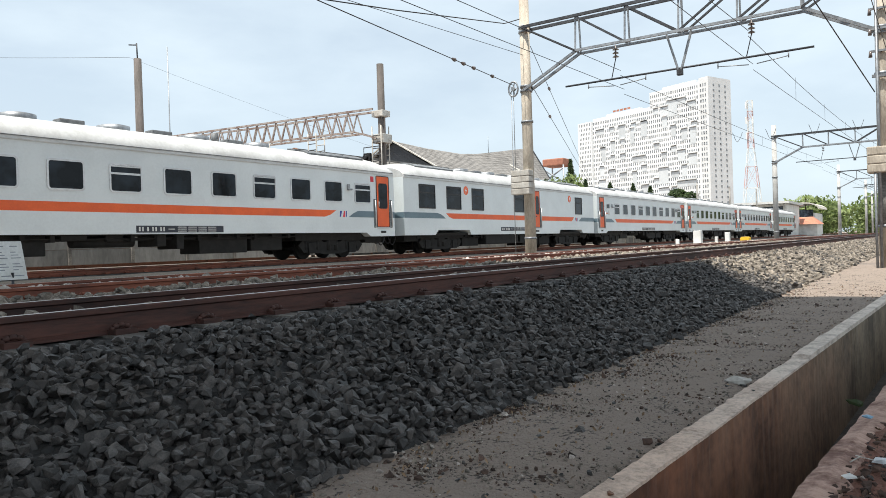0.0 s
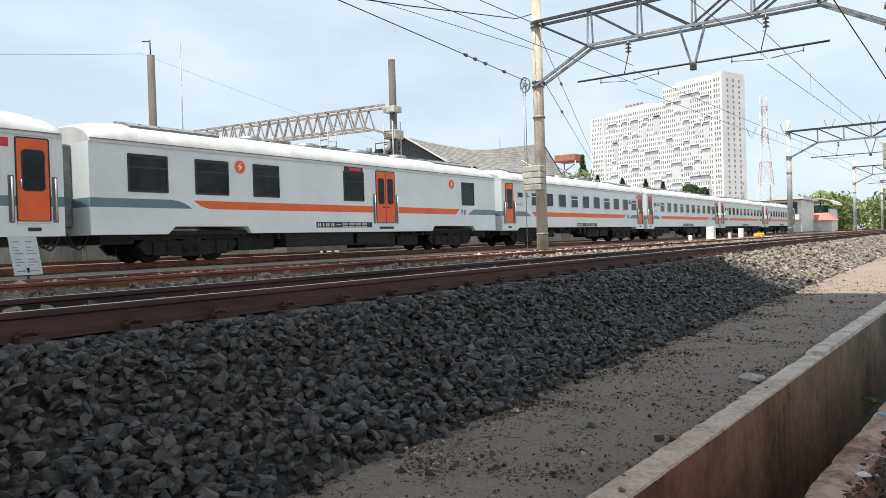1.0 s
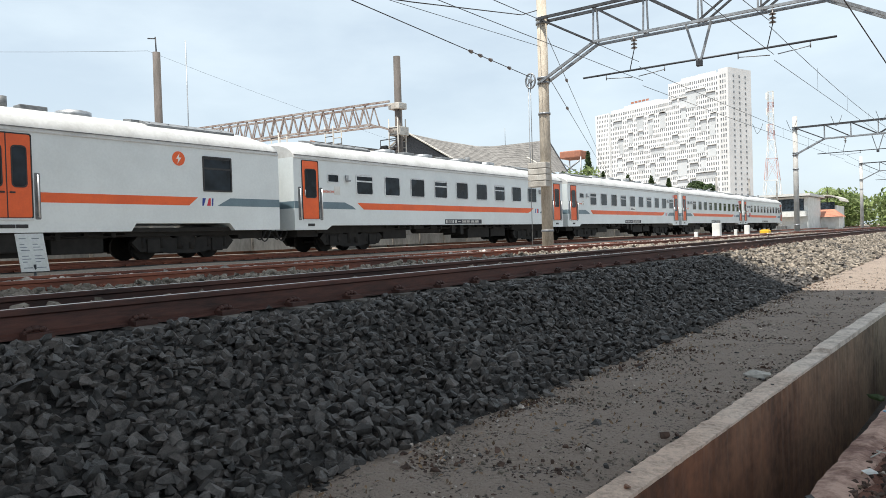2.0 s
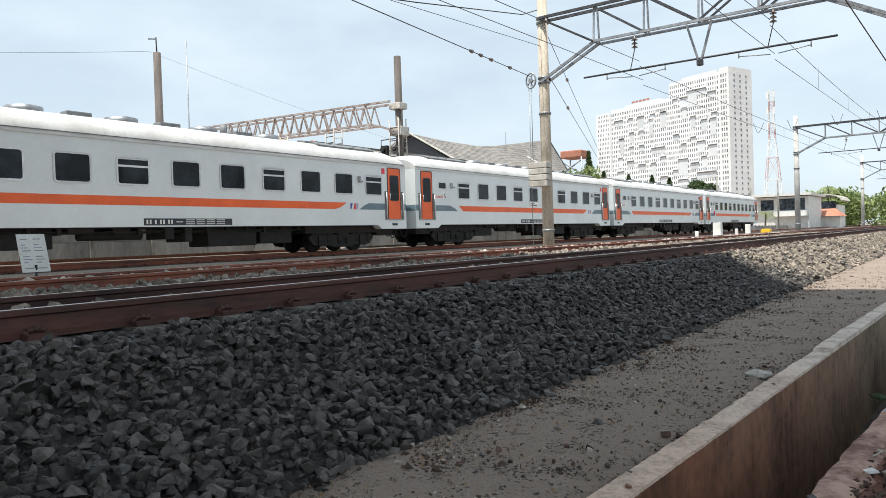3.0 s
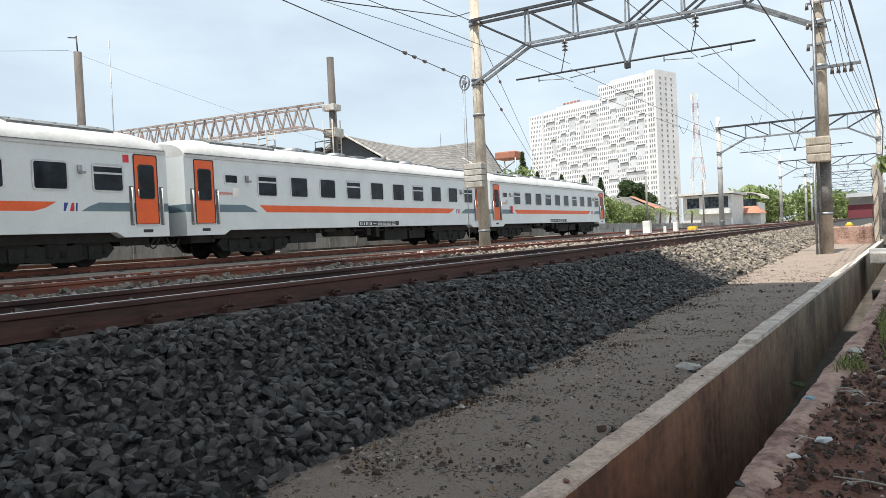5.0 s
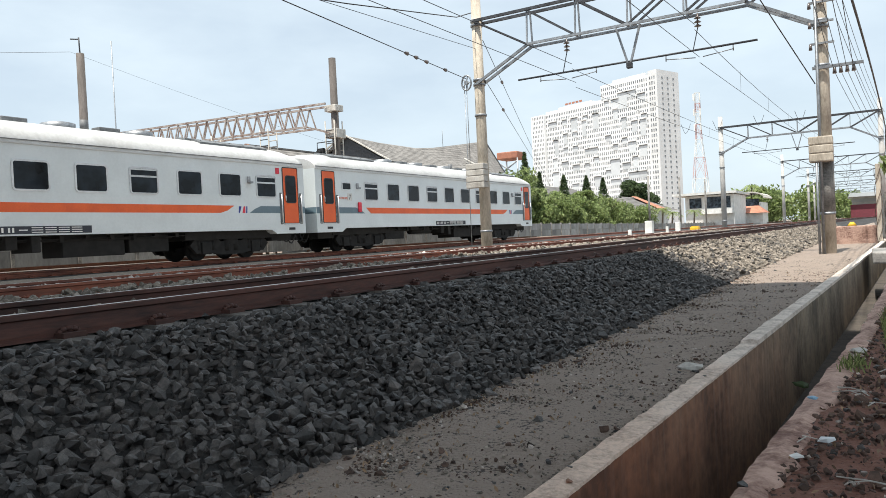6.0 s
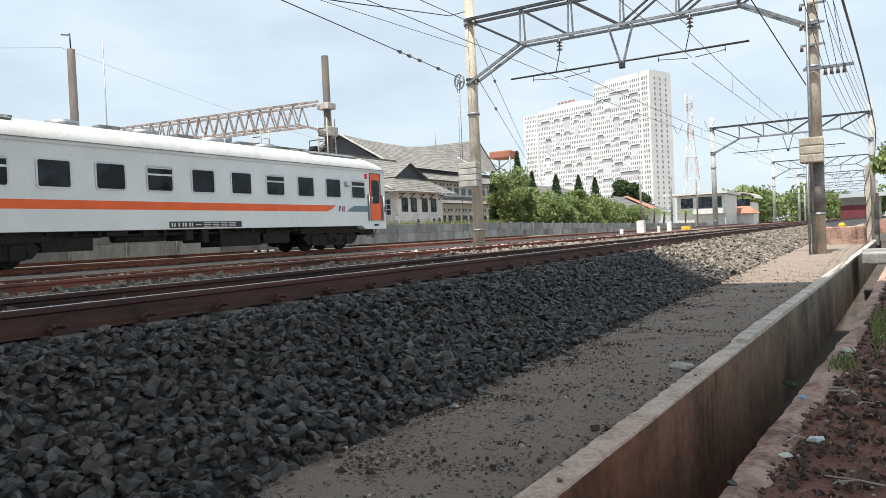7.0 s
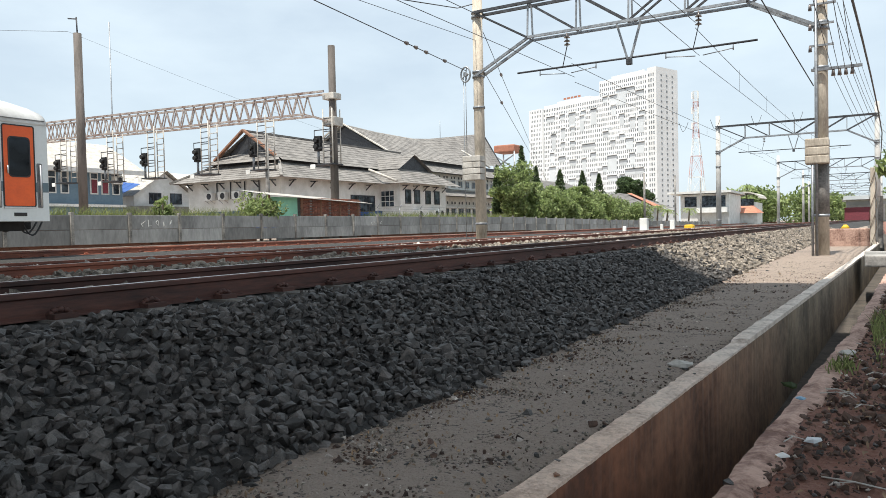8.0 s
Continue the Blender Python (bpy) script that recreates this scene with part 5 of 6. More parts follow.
def signal(x, y, zp, zb):
    s = thing("railway_signal", "black colour-light signal on a white ladder cage under the gantry", "signal", pose(x, y, 0), group="signals on the gantry")
    for u in (-0.1, 0.55):
        for w in (-0.35, 0.35):
            bm = bmesh.new()
            rod(bm, (u, w, zp), (u, w, zb + 0.2), 0.035, 6)
            part("cage_post", bm, M_CONC_LIGHT, s)
    z = zp + 0.35
    while z < zb:
        for w in (-0.35, 0.35):
            bm = bmesh.new()
            rod(bm, (-0.1, w, z), (0.55, w, z), 0.028, 5)
            part("rung", bm, M_STEEL_DARK if w < 0 else M_CONC_LIGHT, s)
        z += 0.36
    bm = bmesh.new()
    for z in (zp + 0.9, zp + 1.9):
        bar(bm, (-0.75, -0.35, z), (0.55, -0.35, z), 0.05, 0.05)
    bar(bm, (-0.75, -0.35, zp + 0.9), (-0.75, -0.35, zp + 1.9), 0.04, 0.04)
    part("guard_rail", bm, M_STEEL_DARK, s)
    part("platform", boxed(-0.85, 0.6, -0.5, 0.5, zp - 0.06, zp), M_STEEL_DARK, s)
    part("head_post", rods([((-0.6, -0.2, zp), (-0.6, -0.2, zp + 1.0))], 0.07, 8), M_STEEL, s)
    head = part("signal_head", boxed(-0.84, -0.36, -0.32, -0.1, zp + 0.75, zp + 1.6, bevel=0.05), M_BLACK, s)
    for k in range(2):
        bm = bmesh.new()
        rod(bm, (-0.6, -0.52, zp + 0.98 + k * 0.36), (-0.6, -0.3, zp + 0.98 + k * 0.36), 0.13, 12)
        part("hood", bm, M_BLACK, head)
    part("white_plate", boxed(-0.95, -0.6, -0.52, -0.48, zp - 0.25, zp), M_WHITE, s)


mat_mast = mat("weathered_mast", (0.15, 0.13, 0.12), (0.075, 0.065, 0.058), 0.85, scale=2, fine=25, bump=0.2, stretch=(1, 1, 0.2))
signal_gantry()


def mast(x, y, r, top, material, label, extra=None):
    m = thing("mast", label, "mast", pose(x, y, 0))
    bm = bmesh.new()
    rod(bm, (0, 0, 0.3), (0, 0, top), r, 14, r * 0.85)
    part("shaft", bm, material, m)
    if extra:
        bm = bmesh.new()
        rod(bm, (0, 0, top - 0.1), (-0.05, 0, top + extra), 0.04, 6)
        rod(bm, (-0.05, 0, top + extra - 0.1), (-0.5, -0.2, top + extra - 0.05), 0.035, 6)
        part("top_rod", bm, M_STEEL_DARK, m)
    return m


mast(-37.25, 24.2, 0.25, 12.05, mat_mast, "tall dark grey round mast with a thin top rod", 0.9)
mast(-29.9, 30.9, 0.12, 6.6, M_CONCRETE, "slim concrete pole beside the gantry")
mast(-59.1, 41.5, 0.06, 20.3, M_STEEL, "very thin tall radio mast")
wire("line_wire", sagged((-37.8, 24.0, 12.2), (-62, 8, 14.0), 0.3), 0.01, "thin overhead wire to the mast")
wire("line_wire", sagged((-37.8, 24.0, 12.2), (-34, 60, 6.5), 0.5), 0.006, "thin overhead wire to the mast")


# ---- the apartment tower ----
def tower():
    t = thing("apartment_tower", "tall white apartment slab tower with rows of small windows", "tower", pose(-102.1, 418.9, 0, 0, 0, math.degrees(math.atan2(0.364, -0.931))))
    # local x runs along the main face away from the near corner, local y to the back (+y is turned towards us)
    tall, low = 89.0, 80.5
    part("wall", boxed(0, 41, -20, 0, 0, tall), M_TOWER, t)
    part("wall", boxed(41, 88, -20, 0, 0, low), M_TOWER, t)
    part("end_bay", boxed(88, 100, -16, 2.2, 0, low - 1.5), M_TOWER, t)
    part("corner_bay", boxed(-0.5, 5.5, -20.4, 0.8, 0, tall + 1.6), M_TOWER, t)
    part("roof_room", boxed(10, 34, -15, -3, tall, tall + 2.2), M_TOWER_GREY, t)
    part("roof_room", boxed(52, 80, -15, -4, low, low + 2.0), M_TOWER, t)
    rnd = random.Random(11)
    slots = []
    for k in range(66):
        x = 1.3 + k * 1.49
        top = tall if x < 41 else low
        face = 0.8 if x < 5.5 else 0.0 if x < 88 else 2.2
        z = 4.0
        while z < top - 2:
            if not 5.0 < x < 7.0:
                slots.append((x, face, z, rnd.uniform(0.5, 0.95), 1.7))
            z += 3.02
    bm = bmesh.new()
    for x, f, z, w, h in slots:
        box(bm, x - w / 2, x + w / 2, f - 0.02, f + 0.06, z, z + h)
    wn_ = part("window_grid", bm, M_TOWER_WIN, t)
    tagged(wn_, kind="stuff")
    bm = bmesh.new()
    for y in (-4.2, -9.5, -15.0):
        z = 4.0
        while z < tall - 2:
            box(bm, -0.58, -0.48, y - 0.65, y + 0.65, z, z + 1.3)
            z += 3.02
    tagged(part("window_grid", bm, M_TOWER_WIN, t), kind="stuff")
    # projecting grey bays, the shade under each ledge painted as a dark strip
    for k in range(60):
        x = (7.5 if k % 2 else 43.0) + (k // 2 % 5) * (6.6 if k % 2 else 8.6) + rnd.uniform(0, 2.0)
        w, n = rnd.choice((4, 4.5, 6, 7.5)), rnd.choice((1, 1, 1, 2, 3))
        top = tall if x + w < 41 else low
        z = 4 + 3.02 * min(int((top - 6) / 3.02) - 1, n + 2 + 4 * (k // 10) + rnd.randint(0, 3))
        if x < 41 < x + w:
            continue
        part("bay", boxed(x, x + w, -0.5, 0.75, z - 0.4, z + 0.3), M_TOWER, t)
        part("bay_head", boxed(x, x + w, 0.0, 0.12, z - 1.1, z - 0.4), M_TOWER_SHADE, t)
        part("bay_panel", boxed(x + 0.3, x + w - 0.3, -0.1, 0.07 + 0.001 * k, z - 1.1 - 3.02 * n, z - 1.1), M_TOWER_GREY, t)
    for k in range(5):
        part("roof_sign", boxed(56 + k * 3.0, 58.2 + k * 3.0, 0.2, 0.4, low + 1.6, low + 2.8), M_TERRACOTTA, t, "red rooftop sign letters as plain shapes")


# Grey of the painted shade strips under the tower bays.
M_TOWER_SHADE = mat("tower_bay_shade_grey", (0.33, 0.35, 0.36), None, 0.7, scale=0.1, fine=1.5, bump=0)
# Window tint kept pale: distance haze put into the glass colour.
M_TOWER_WIN = glass_mat("haze_pale_tower_glass", (0.23, 0.245, 0.26), 0.3)
tower()


# ---- plants ----
def leaf_mesh(name, pts, size, material, seed, flat=0.5):
    """Many small leaves: each a bent four-cornered blade at the given points."""
    rng = np.random.default_rng(seed)
    n = len(pts)
    pts = np.asarray(pts, float)
    a = rng.normal(size=(n, 3))
    a /= np.linalg.norm(a, axis=1, keepdims=True)
    b = rng.normal(size=(n, 3))
    b[:, 2] *= flat
    b -= a * (a * b).sum(1, keepdims=True)
    b /= np.linalg.norm(b, axis=1, keepdims=True)
    s = size * rng.uniform(0.6, 1.4, (n, 1))
    v = np.stack([pts - a * s, pts + b * s * 0.45, pts + a * s + np.array([0, 0, -0.25]) * s, pts - b * s * 0.45], 1).reshape(-1, 3)
    f = np.arange(4 * n).reshape(-1, 4)
    me = bpy.data.meshes.new(name)
    me.from_pydata(v.tolist(), [], f.tolist())
    me.materials.append(material)
    return me


def crown_points(rng, n, w, h, clumps):
    """Points in uneven clumps within a rounded crown of that width and height."""
    cs = []
    for _ in range(clumps):
        p = rng.normal(size=3)
        p /= np.linalg.norm(p)
        p *= rng.uniform(0.45, 1.0)
        cs.append((p * np.array([w / 2, w / 2, h / 2]), rng.uniform(0.13, 0.26) * w))
    out = []
    for c, r in cs:
        m = n // clumps
        q = rng.normal(size=(m, 3))
        q /= np.linalg.norm(q, axis=1, keepdims=True)
        out.append(c + q * r * rng.uniform(0.55, 1.05, (m, 1)) * np.array([1, 1, 0.8]))
    return np.concatenate(out)


def tree(x, y, z0, height, width, seed, material, label, leaves=3500, size=0.16, name="tree", trunk=0.4):
    rng = np.random.default_rng(seed)
    t = thing(name, label, "tree", pose(x, y, z0), group="trees beyond the fence")
    ch = height * (1 - trunk * 0.5)
    cz = height - ch / 2
    bm = bmesh.new()
    rod(bm, (0, 0, -0.2), (0.1, 0, cz), 0.07 + height * 0.012, 8, 0.05)
    for k in range(7):
        a = k * 2.4 + rng.uniform(0, 1)
        s = cz * rng.uniform(0.5, 0.9)
        e = (math.cos(a) * width * 0.33, math.sin(a) * width * 0.33, cz + rng.uniform(-0.1, 0.35) * ch)
        rod(bm, (0.05, 0, s), e, 0.05, 6, 0.015)
    part("trunk", bm, M_BARK, t)
    pts = crown_points(rng, leaves, width, ch, 26)
    pts[:, 2] += cz
    part("crown", leaf_mesh("crown", pts, size, material, seed), None, t)
    return t


def conifer(x, y, z0, height, width, seed):
    rng = np.random.default_rng(seed)
    t = thing("cypress_tree", "narrow dark green cypress", "tree", pose(x, y, z0), group="trees beyond the fence")
    bm = bmesh.new()
    rod(bm, (0, 0, -0.2), (0, 0, height * 0.9), 0.09, 7, 0.03)
    part("trunk", bm, M_BARK, t)
    u = rng.uniform(0.08, 1, 1800)
    r = width / 2 * np.minimum(1, (1 - u) * 2.6 + 0.12) * rng.uniform(0.5, 1.1, 1800)
    a = rng.uniform(0, math.tau, 1800)
    part("crown", leaf_mesh("crown", np.stack([r * np.cos(a), r * np.sin(a), u * height], 1), 0.17, M_LEAF_DARK, seed), None, t)


GREEN = "leafy green tree behind the concrete fence"
for k, (x, y, h, w) in enumerate(((-27.5, 60.0, 6.3, 4.0), (-28.0, 63.0, 4.2, 4.6), (-27.4, 66.5, 3.8, 4.5), (-28.4, 70.0, 5.2, 3.4), (-27.2, 74.0, 4.3, 5.0), (-28.0, 78.5, 5.1, 3.2),
                                  (-27.0, 83.0, 4.1, 5.0), (-27.6, 88.0, 3.8, 5.0), (-26.6, 62.0, 3.0, 3.6), (-26.5, 76.0, 2.9, 4.6), (-26.6, 94, 2.8, 5.5), (-26.4, 69.0, 2.8, 4.4))):
    tree(x, y, 0.4, h, w, 20 + k, M_LEAF, GREEN, 5200, 0.17)
for k, (x, y, h, w) in enumerate(((-31.0, 69.5, 9.1, 1.15), (-29.5, 60.5, 6.3, 0.9), (-33.0, 78.0, 7.6, 1.2), (-31.0, 80.5, 7.2, 1.4), (-30.5, 87.0, 7.4, 1.4), (-30.0, 92.0, 7.3, 1.4))):
    conifer(x, y, 0.3, h, w, 50 + k)
tree(-33.7, 120.0, 0.3, 8.9, 5.0, 71, M_LEAF_DARK, "large dark rounded tree among houses", 7000, 0.26)
tree(-32.6, 124.0, 0.3, 6.4, 4.6, 72, M_LEAF_DARK, "large dark rounded tree among houses", 5000, 0.26)
tree(-24.6, 24.9, 0.5, 2.05, 2.2, 73, M_LEAF, "small leafy tree by the shed", 1500, 0.1, trunk=1.1)
tree(-24.5, 19.3, 0.5, 2.0, 0.9, 74, M_LEAF, "slim young shrub on the fence", 600, 0.1, "shrub")


def blades(name, n, place, h, material, label, seed, w=0.02):
    """Upright grass blades: place(rng) gives each root."""
    rng = np.random.default_rng(seed)
    v, f = [], []
    for k in range(n):
        x, y, z = place(rng)
        hh, a = h * rng.uniform(0.4, 1.15), rng.uniform(0, math.tau)
        dx, dy = math.cos(a) * w, math.sin(a) * w
        lx, ly = rng.normal(0, 0.38 * hh, 2)
        b = len(v)
        v += [(x - dx, y - dy, z), (x + dx, y + dy, z), (x + lx * 0.4 + dx * 0.7, y + ly * 0.4 + dy * 0.7, z + hh * 0.6), (x + lx * 0.4 - dx * 0.7, y + ly * 0.4 - dy * 0.7, z + hh * 0.6), (x + lx, y + ly, z + hh)]
        f += [(b, b + 1, b + 2, b + 3), (b + 3, b + 2, b + 4)]
    me = bpy.data.meshes.new(name)
    me.from_pydata(v, [], f)
    me.materials.append(material)
    return tagged(new(name, me), label, "grass", kind="stuff")


blades("grass", 5200, lambda r: (-24.3 - abs(r.normal(0, 0.5)), r.uniform(11, 24.4), 1.25), 0.75, M_GRASS, "tall wild grass along the top of the fence", 5, 0.012)
blades("grass", 5200, lambda r: (-24.3 - abs(r.normal(0, 0.5)), r.uniform(33, 52), 1.25), 0.72, M_GRASS, "tall wild grass along the top of the fence", 6, 0.012)
part("grass_bank", boxed(-30, -24.2, 8, 24.2, 0.3, 1.35), M_SOIL)["kind"] = "structure"
part("grass_bank", boxed(-30, -24.2, 33.2, 56, 0.3, 1.3), M_SOIL)["kind"] = "structure"


# ---- far houses, masts and woods ----
# Mast red paled to pink: distance haze put into the colour.
M_MASTRED = mat("haze_pale_mast_red", (0.6, 0.36, 0.33), None, 0.7, bump=0)


def far_houses():
    h = thing("tiled_house", "low house with a grey and red hipped tile roof", "house")
    part("wall", boxed(-36, -28, 100, 118, 0.3, 3.6), M_WHITE, h)
    slope("roof_slope", h, (-27, 98, 3.4), (-27, 121, 3.4), (-32, 115, 5.6), (-32, 106, 5.6), 8, 8, M_FARGREY)
    slope("roof_slope", h, (-37, 98, 3.4), (-27, 98, 3.4), (-32, 106, 5.6), (-32, 106, 5.6), 8, 5, M_FARGREY)
    slope("roof_slope", h, (-26.9, 108, 3.5), (-26.9, 113, 3.5), (-31.5, 113, 5.7), (-31.5, 110, 5.7), 8, 3, M_TERRACOTTA, "red tiled patch")
    g = thing("grey_house", "house with a broad dark grey roof", "house")
    part("wall", boxed(-66, -50, 100, 150, 0.3, 6), M_WHITE, g)
    slope("roof_slope", g, (-48, 98, 5.6), (-48, 160, 5.6), (-58, 155, 10.4), (-58, 103, 10.4), 10, 12, M_FARGREY)
    slope("roof_slope", g, (-68, 98, 5.6), (-48, 98, 5.6), (-58, 103, 10.4), (-58, 103, 10.4), 10, 5, M_FARGREY)
    w = thing("villa", "white flat-roofed modern villa with dark windows", "house")
    part("wall", boxed(-29, -20.6, 136, 150, 0.3, 6.0), M_WHITE, w)
    part("roof_slab", boxed(-31, -20.0, 134.5, 151, 6.1, 6.5), M_WHITE, w)
    wall_window(w, "y", 136, -23.2, 3.7, 3.9, 1.9, 3, 1, frame=M_STEEL_DARK)
    wall_window(w, "y", 136, -27.2, 3.8, 2.0, 1.7, 2, 1, frame=M_STEEL_DARK)
    part("balcony", boxed(-26, -20.8, 134.8, 136, 2.6, 3.5), M_WHITE, w)
    c = thing("canopy_building", "low grey building with a curved canopy roof", "building")
    part("wall", boxed(-24.5, -19.5, 163, 175, 0.3, 4.9), M_WHITE, c)
    part("glazing", boxed(-24.0, -19.8, 162.7, 163, 4.0, 5.6), M_GLASS_FAR, c)
    bm = bmesh.new()
    for k in range(8):
        a0, a1 = math.pi * k / 8, math.pi * (k + 1) / 8
        bar(bm, (-21.6 + 3.0 * math.cos(a0), 168, 5.7 + 1.3 * math.sin(a0)), (-21.6 + 3.0 * math.cos(a1), 168, 5.7 + 1.3 * math.sin(a1)), 13, 0.25)
    part("canopy", bm, M_CONC_LIGHT, c)
    o = thing("orange_roof_house", "small house with an orange tiled roof", "house")
    part("wall", boxed(-21.6, -17.6, 150, 156, 0.3, 2.6), M_WHITE, o)
    slope("roof_slope", o, (-22.0, 149, 2.5), (-17.2, 149, 2.5), (-18.6, 153, 3.95), (-21.2, 153, 3.95), 7, 5, M_TERRACOTTA)
    slope("roof_slope", o, (-17.2, 149, 2.5), (-17.2, 157, 2.5), (-18.6, 153, 3.95), (-18.6, 153, 3.95), 7, 4, M_TERRACOTTA)
    s = thing("far_station", "distant white and red station building with a blue-grey roof", "building")
    part("wall", boxed(-3.5, 4.5, 196, 215, 0.3, 5.4), M_WHITE, s)
    part("lower_wall", boxed(-3.8, 3.5, 193, 196, 0.3, 3.6), M_MAROON, s, "dark red lower wall")
    part("roof", boxed(-4.6, 6, 192, 216, 5.4, 6.3), M_TOWER_GREY, s)
    part("sign_band", boxed(-3.6, 4.6, 195.8, 196, 4.2, 5.0), M_TOWER_GREY, s)
    wt = thing("water_tank", "orange water tank on a lattice stand behind the roofs", "tank", pose(-54.2, 116, 0))
    part("tank", boxed(-2.0, 2.0, -2.0, 2.0, 13.9, 15.2, bevel=0.2), M_TERRACOTTA, wt)
    part("stand", rods([((x, y, 0.3), (x, y, 14.0)) for x in (-2, 2) for y in (-2, 2)] + [((-2, -2, z), (2, -2, z + 2.5)) for z in (6, 8.5, 11)] + [((2, -2, z), (-2, -2, z + 2.5)) for z in (6, 8.5, 11)], 0.14, 6), M_STEEL, wt)
    for x, y, top in ((-23.55, 90, 7.2), (-24.2, 110, 8.0), (-24.3, 130, 8.6)):
        mast(x, y, 0.14, top, M_CONCRETE, "slim weathered grey utility pole behind the fence")
    pt = thing("telecom_mast", "red and white steel lattice telecom mast", "mast", pose(-48, 250, 0))
    zs = [0.3, 8, 16, 23, 29, 34, 38, 41, 44.5]
    for q, (z0, z1) in enumerate(zip(zs, zs[1:])):
        r0, r1 = (max(0.75, 3.4 - 0.085 * z) for z in (z0, z1))
        bm = bmesh.new()
        c0 = [(sx * r0, sy * r0, z0) for sx, sy in ((-1, -1), (1, -1), (1, 1), (-1, 1))]
        c1 = [(sx * r1, sy * r1, z1) for sx, sy in ((-1, -1), (1, -1), (1, 1), (-1, 1))]
        for k in range(4):
            j = (k + 1) % 4
            rod(bm, c0[k], c1[k], 0.09, 5)
            rod(bm, c0[k], c1[j], 0.045, 4)
            rod(bm, c0[j], c1[k], 0.045, 4)
            rod(bm, c1[k], c1[j], 0.08, 4)
        part("lattice_section", bm, M_MASTRED if q % 2 == 0 else M_WHITE, pt)
    for z in (33, 38, 43):
        for sx in (-1, 1):
            part("antenna", boxed(sx * 1.0 - 0.2, sx * 1.0 + 0.2, -1.4, -1.1, z - 1.1, z + 1.1), M_WHITE, pt)
    # small trackside things
    for x, y, w, hgt in ((-13, 49.5, 0.5, 0.95), (-13, 58, 0.35, 0.8), (-13, 44.8, 0.2, 0.42), (-13, 54.5, 0.2, 0.5)):
        k = thing("relay_case", "white-painted concrete trackside marker case", "marker", pose(x, y, 0.35), group="trackside markers")
        part("case", boxed(-w / 2, w / 2, -w / 2, w / 2, 0, hgt, bevel=0.03), M_WHITE, k)
        part("foot", boxed(-w * 0.7, w * 0.7, -w * 0.7, w * 0.7, -0.1, 0.06), M_CONC_LIGHT, k)
    yb = thing("track_machine", "yellow track-side machine box", "machine", pose(-13, 64.4, 0.35))
    part("case", boxed(-0.36, 0.36, -0.45, 0.45, 0.0, 0.33, bevel=0.05), M_YELLOW, yb)
    part("lid", boxed(-0.28, 0.28, -0.35, 0.35, 0.33, 0.4, bevel=0.03), M_YELLOW, yb)


far_houses()


def palm(x, y, z, h, seed, reach=1.5):
    rng = np.random.default_rng(seed)
    p = thing("palm_tree", "small coconut palm above the roofs", "tree", pose(x, y, z))
    bm = bmesh.new()
    rod(bm, (0, 0, 0), (0.2, 0, h), 0.16, 8, 0.1)
    part("trunk", bm, M_BARK, p)
    for k in range(11):
        a = k * math.tau / 11 + rng.uniform(-0.2, 0.2)
        lift = rng.uniform(0.2, 1.0)
        bm = bmesh.new()
        pts = [Vector((0.2 + math.cos(a) * reach * s, math.sin(a) * reach * s, h + reach * (0.75 * lift * s - 0.8 * s * s))) for s in (0, 0.25, 0.5, 0.75, 1)]
        side = Vector((-math.sin(a), math.cos(a), 0))
        for q, (u, v) in enumerate(zip(pts, pts[1:])):
            for s in (-1, 1):
                for e in range(3):
                    b = u.lerp(v, e / 3)
                    bm.faces.new([bm.verts.new(w) for w in (b, u.lerp(v, (e + 0.7) / 3), b + side * s * 0.22 * reach + Vector((0, 0, -0.14 * reach)) + (v - u) * 0.5)])
        part("frond", bm, M_LEAF, p)


palm(-22.2, 170, 0.3, 8.2, 3, 2.4)
palm(-25.5, 104, 0.3, 3.0, 4)
palm(-24.8, 122, 0.3, 2.8, 5)
palm(-26.0, 112, 0.3, 2.6, 6)
rng_far = np.random.default_rng(9)
wood = []
for k in range(46):
    y = 180 + rng_far.uniform(0, 90)
    ang = radians(rng_far.uniform(-4.5, 9.0))
    x = -y * math.tan(ang)
    if -6 < x < 6.5:
        y += 70
        x *= 1.3
    c = crown_points(rng_far, 700, rng_far.uniform(8, 13), rng_far.uniform(7, 11), 9)
    wood.append(c + np.array([x, y, 4.5]))
far_wood = tagged(new("far_woods", leaf_mesh("far_woods", np.concatenate(wood), 0.55, M_LEAF, 10)), "pale green tree line in the distance", "woods", kind="stuff")


# ---- near things on the ground ----
def notice_board():
    b = thing("notice_board", "white sheet notice with small text rows on a stake", "sign", pose(-10.5, 4.82, 0.62, 0, 0, 0))
    tilt = pose(0, 0, 0, 0, -17, 0)
    part("sheet", boxed(-0.006, 0.006, -0.19, 0.19, 0, 0.56), M_WHITE, b, m=tilt)
    for r in range(11):
        for y0, y1 in ((-0.15, -0.03), (0.02, 0.15)):
            if (r * 7 + int(y0 * 50)) % 4:
                part("text_bar", boxed(0.006, 0.008, y0, y1 - 0.03 * (r % 3), 0.05 + r * 0.043, 0.062 + r * 0.043), M_STEEL, b, m=tilt)
    part("stake", rods([((-0.02, 0, -0.55), (-0.02, 0.0, 0.1))], 0.02, 6), M_STEEL_DARK, b)


notice_board()


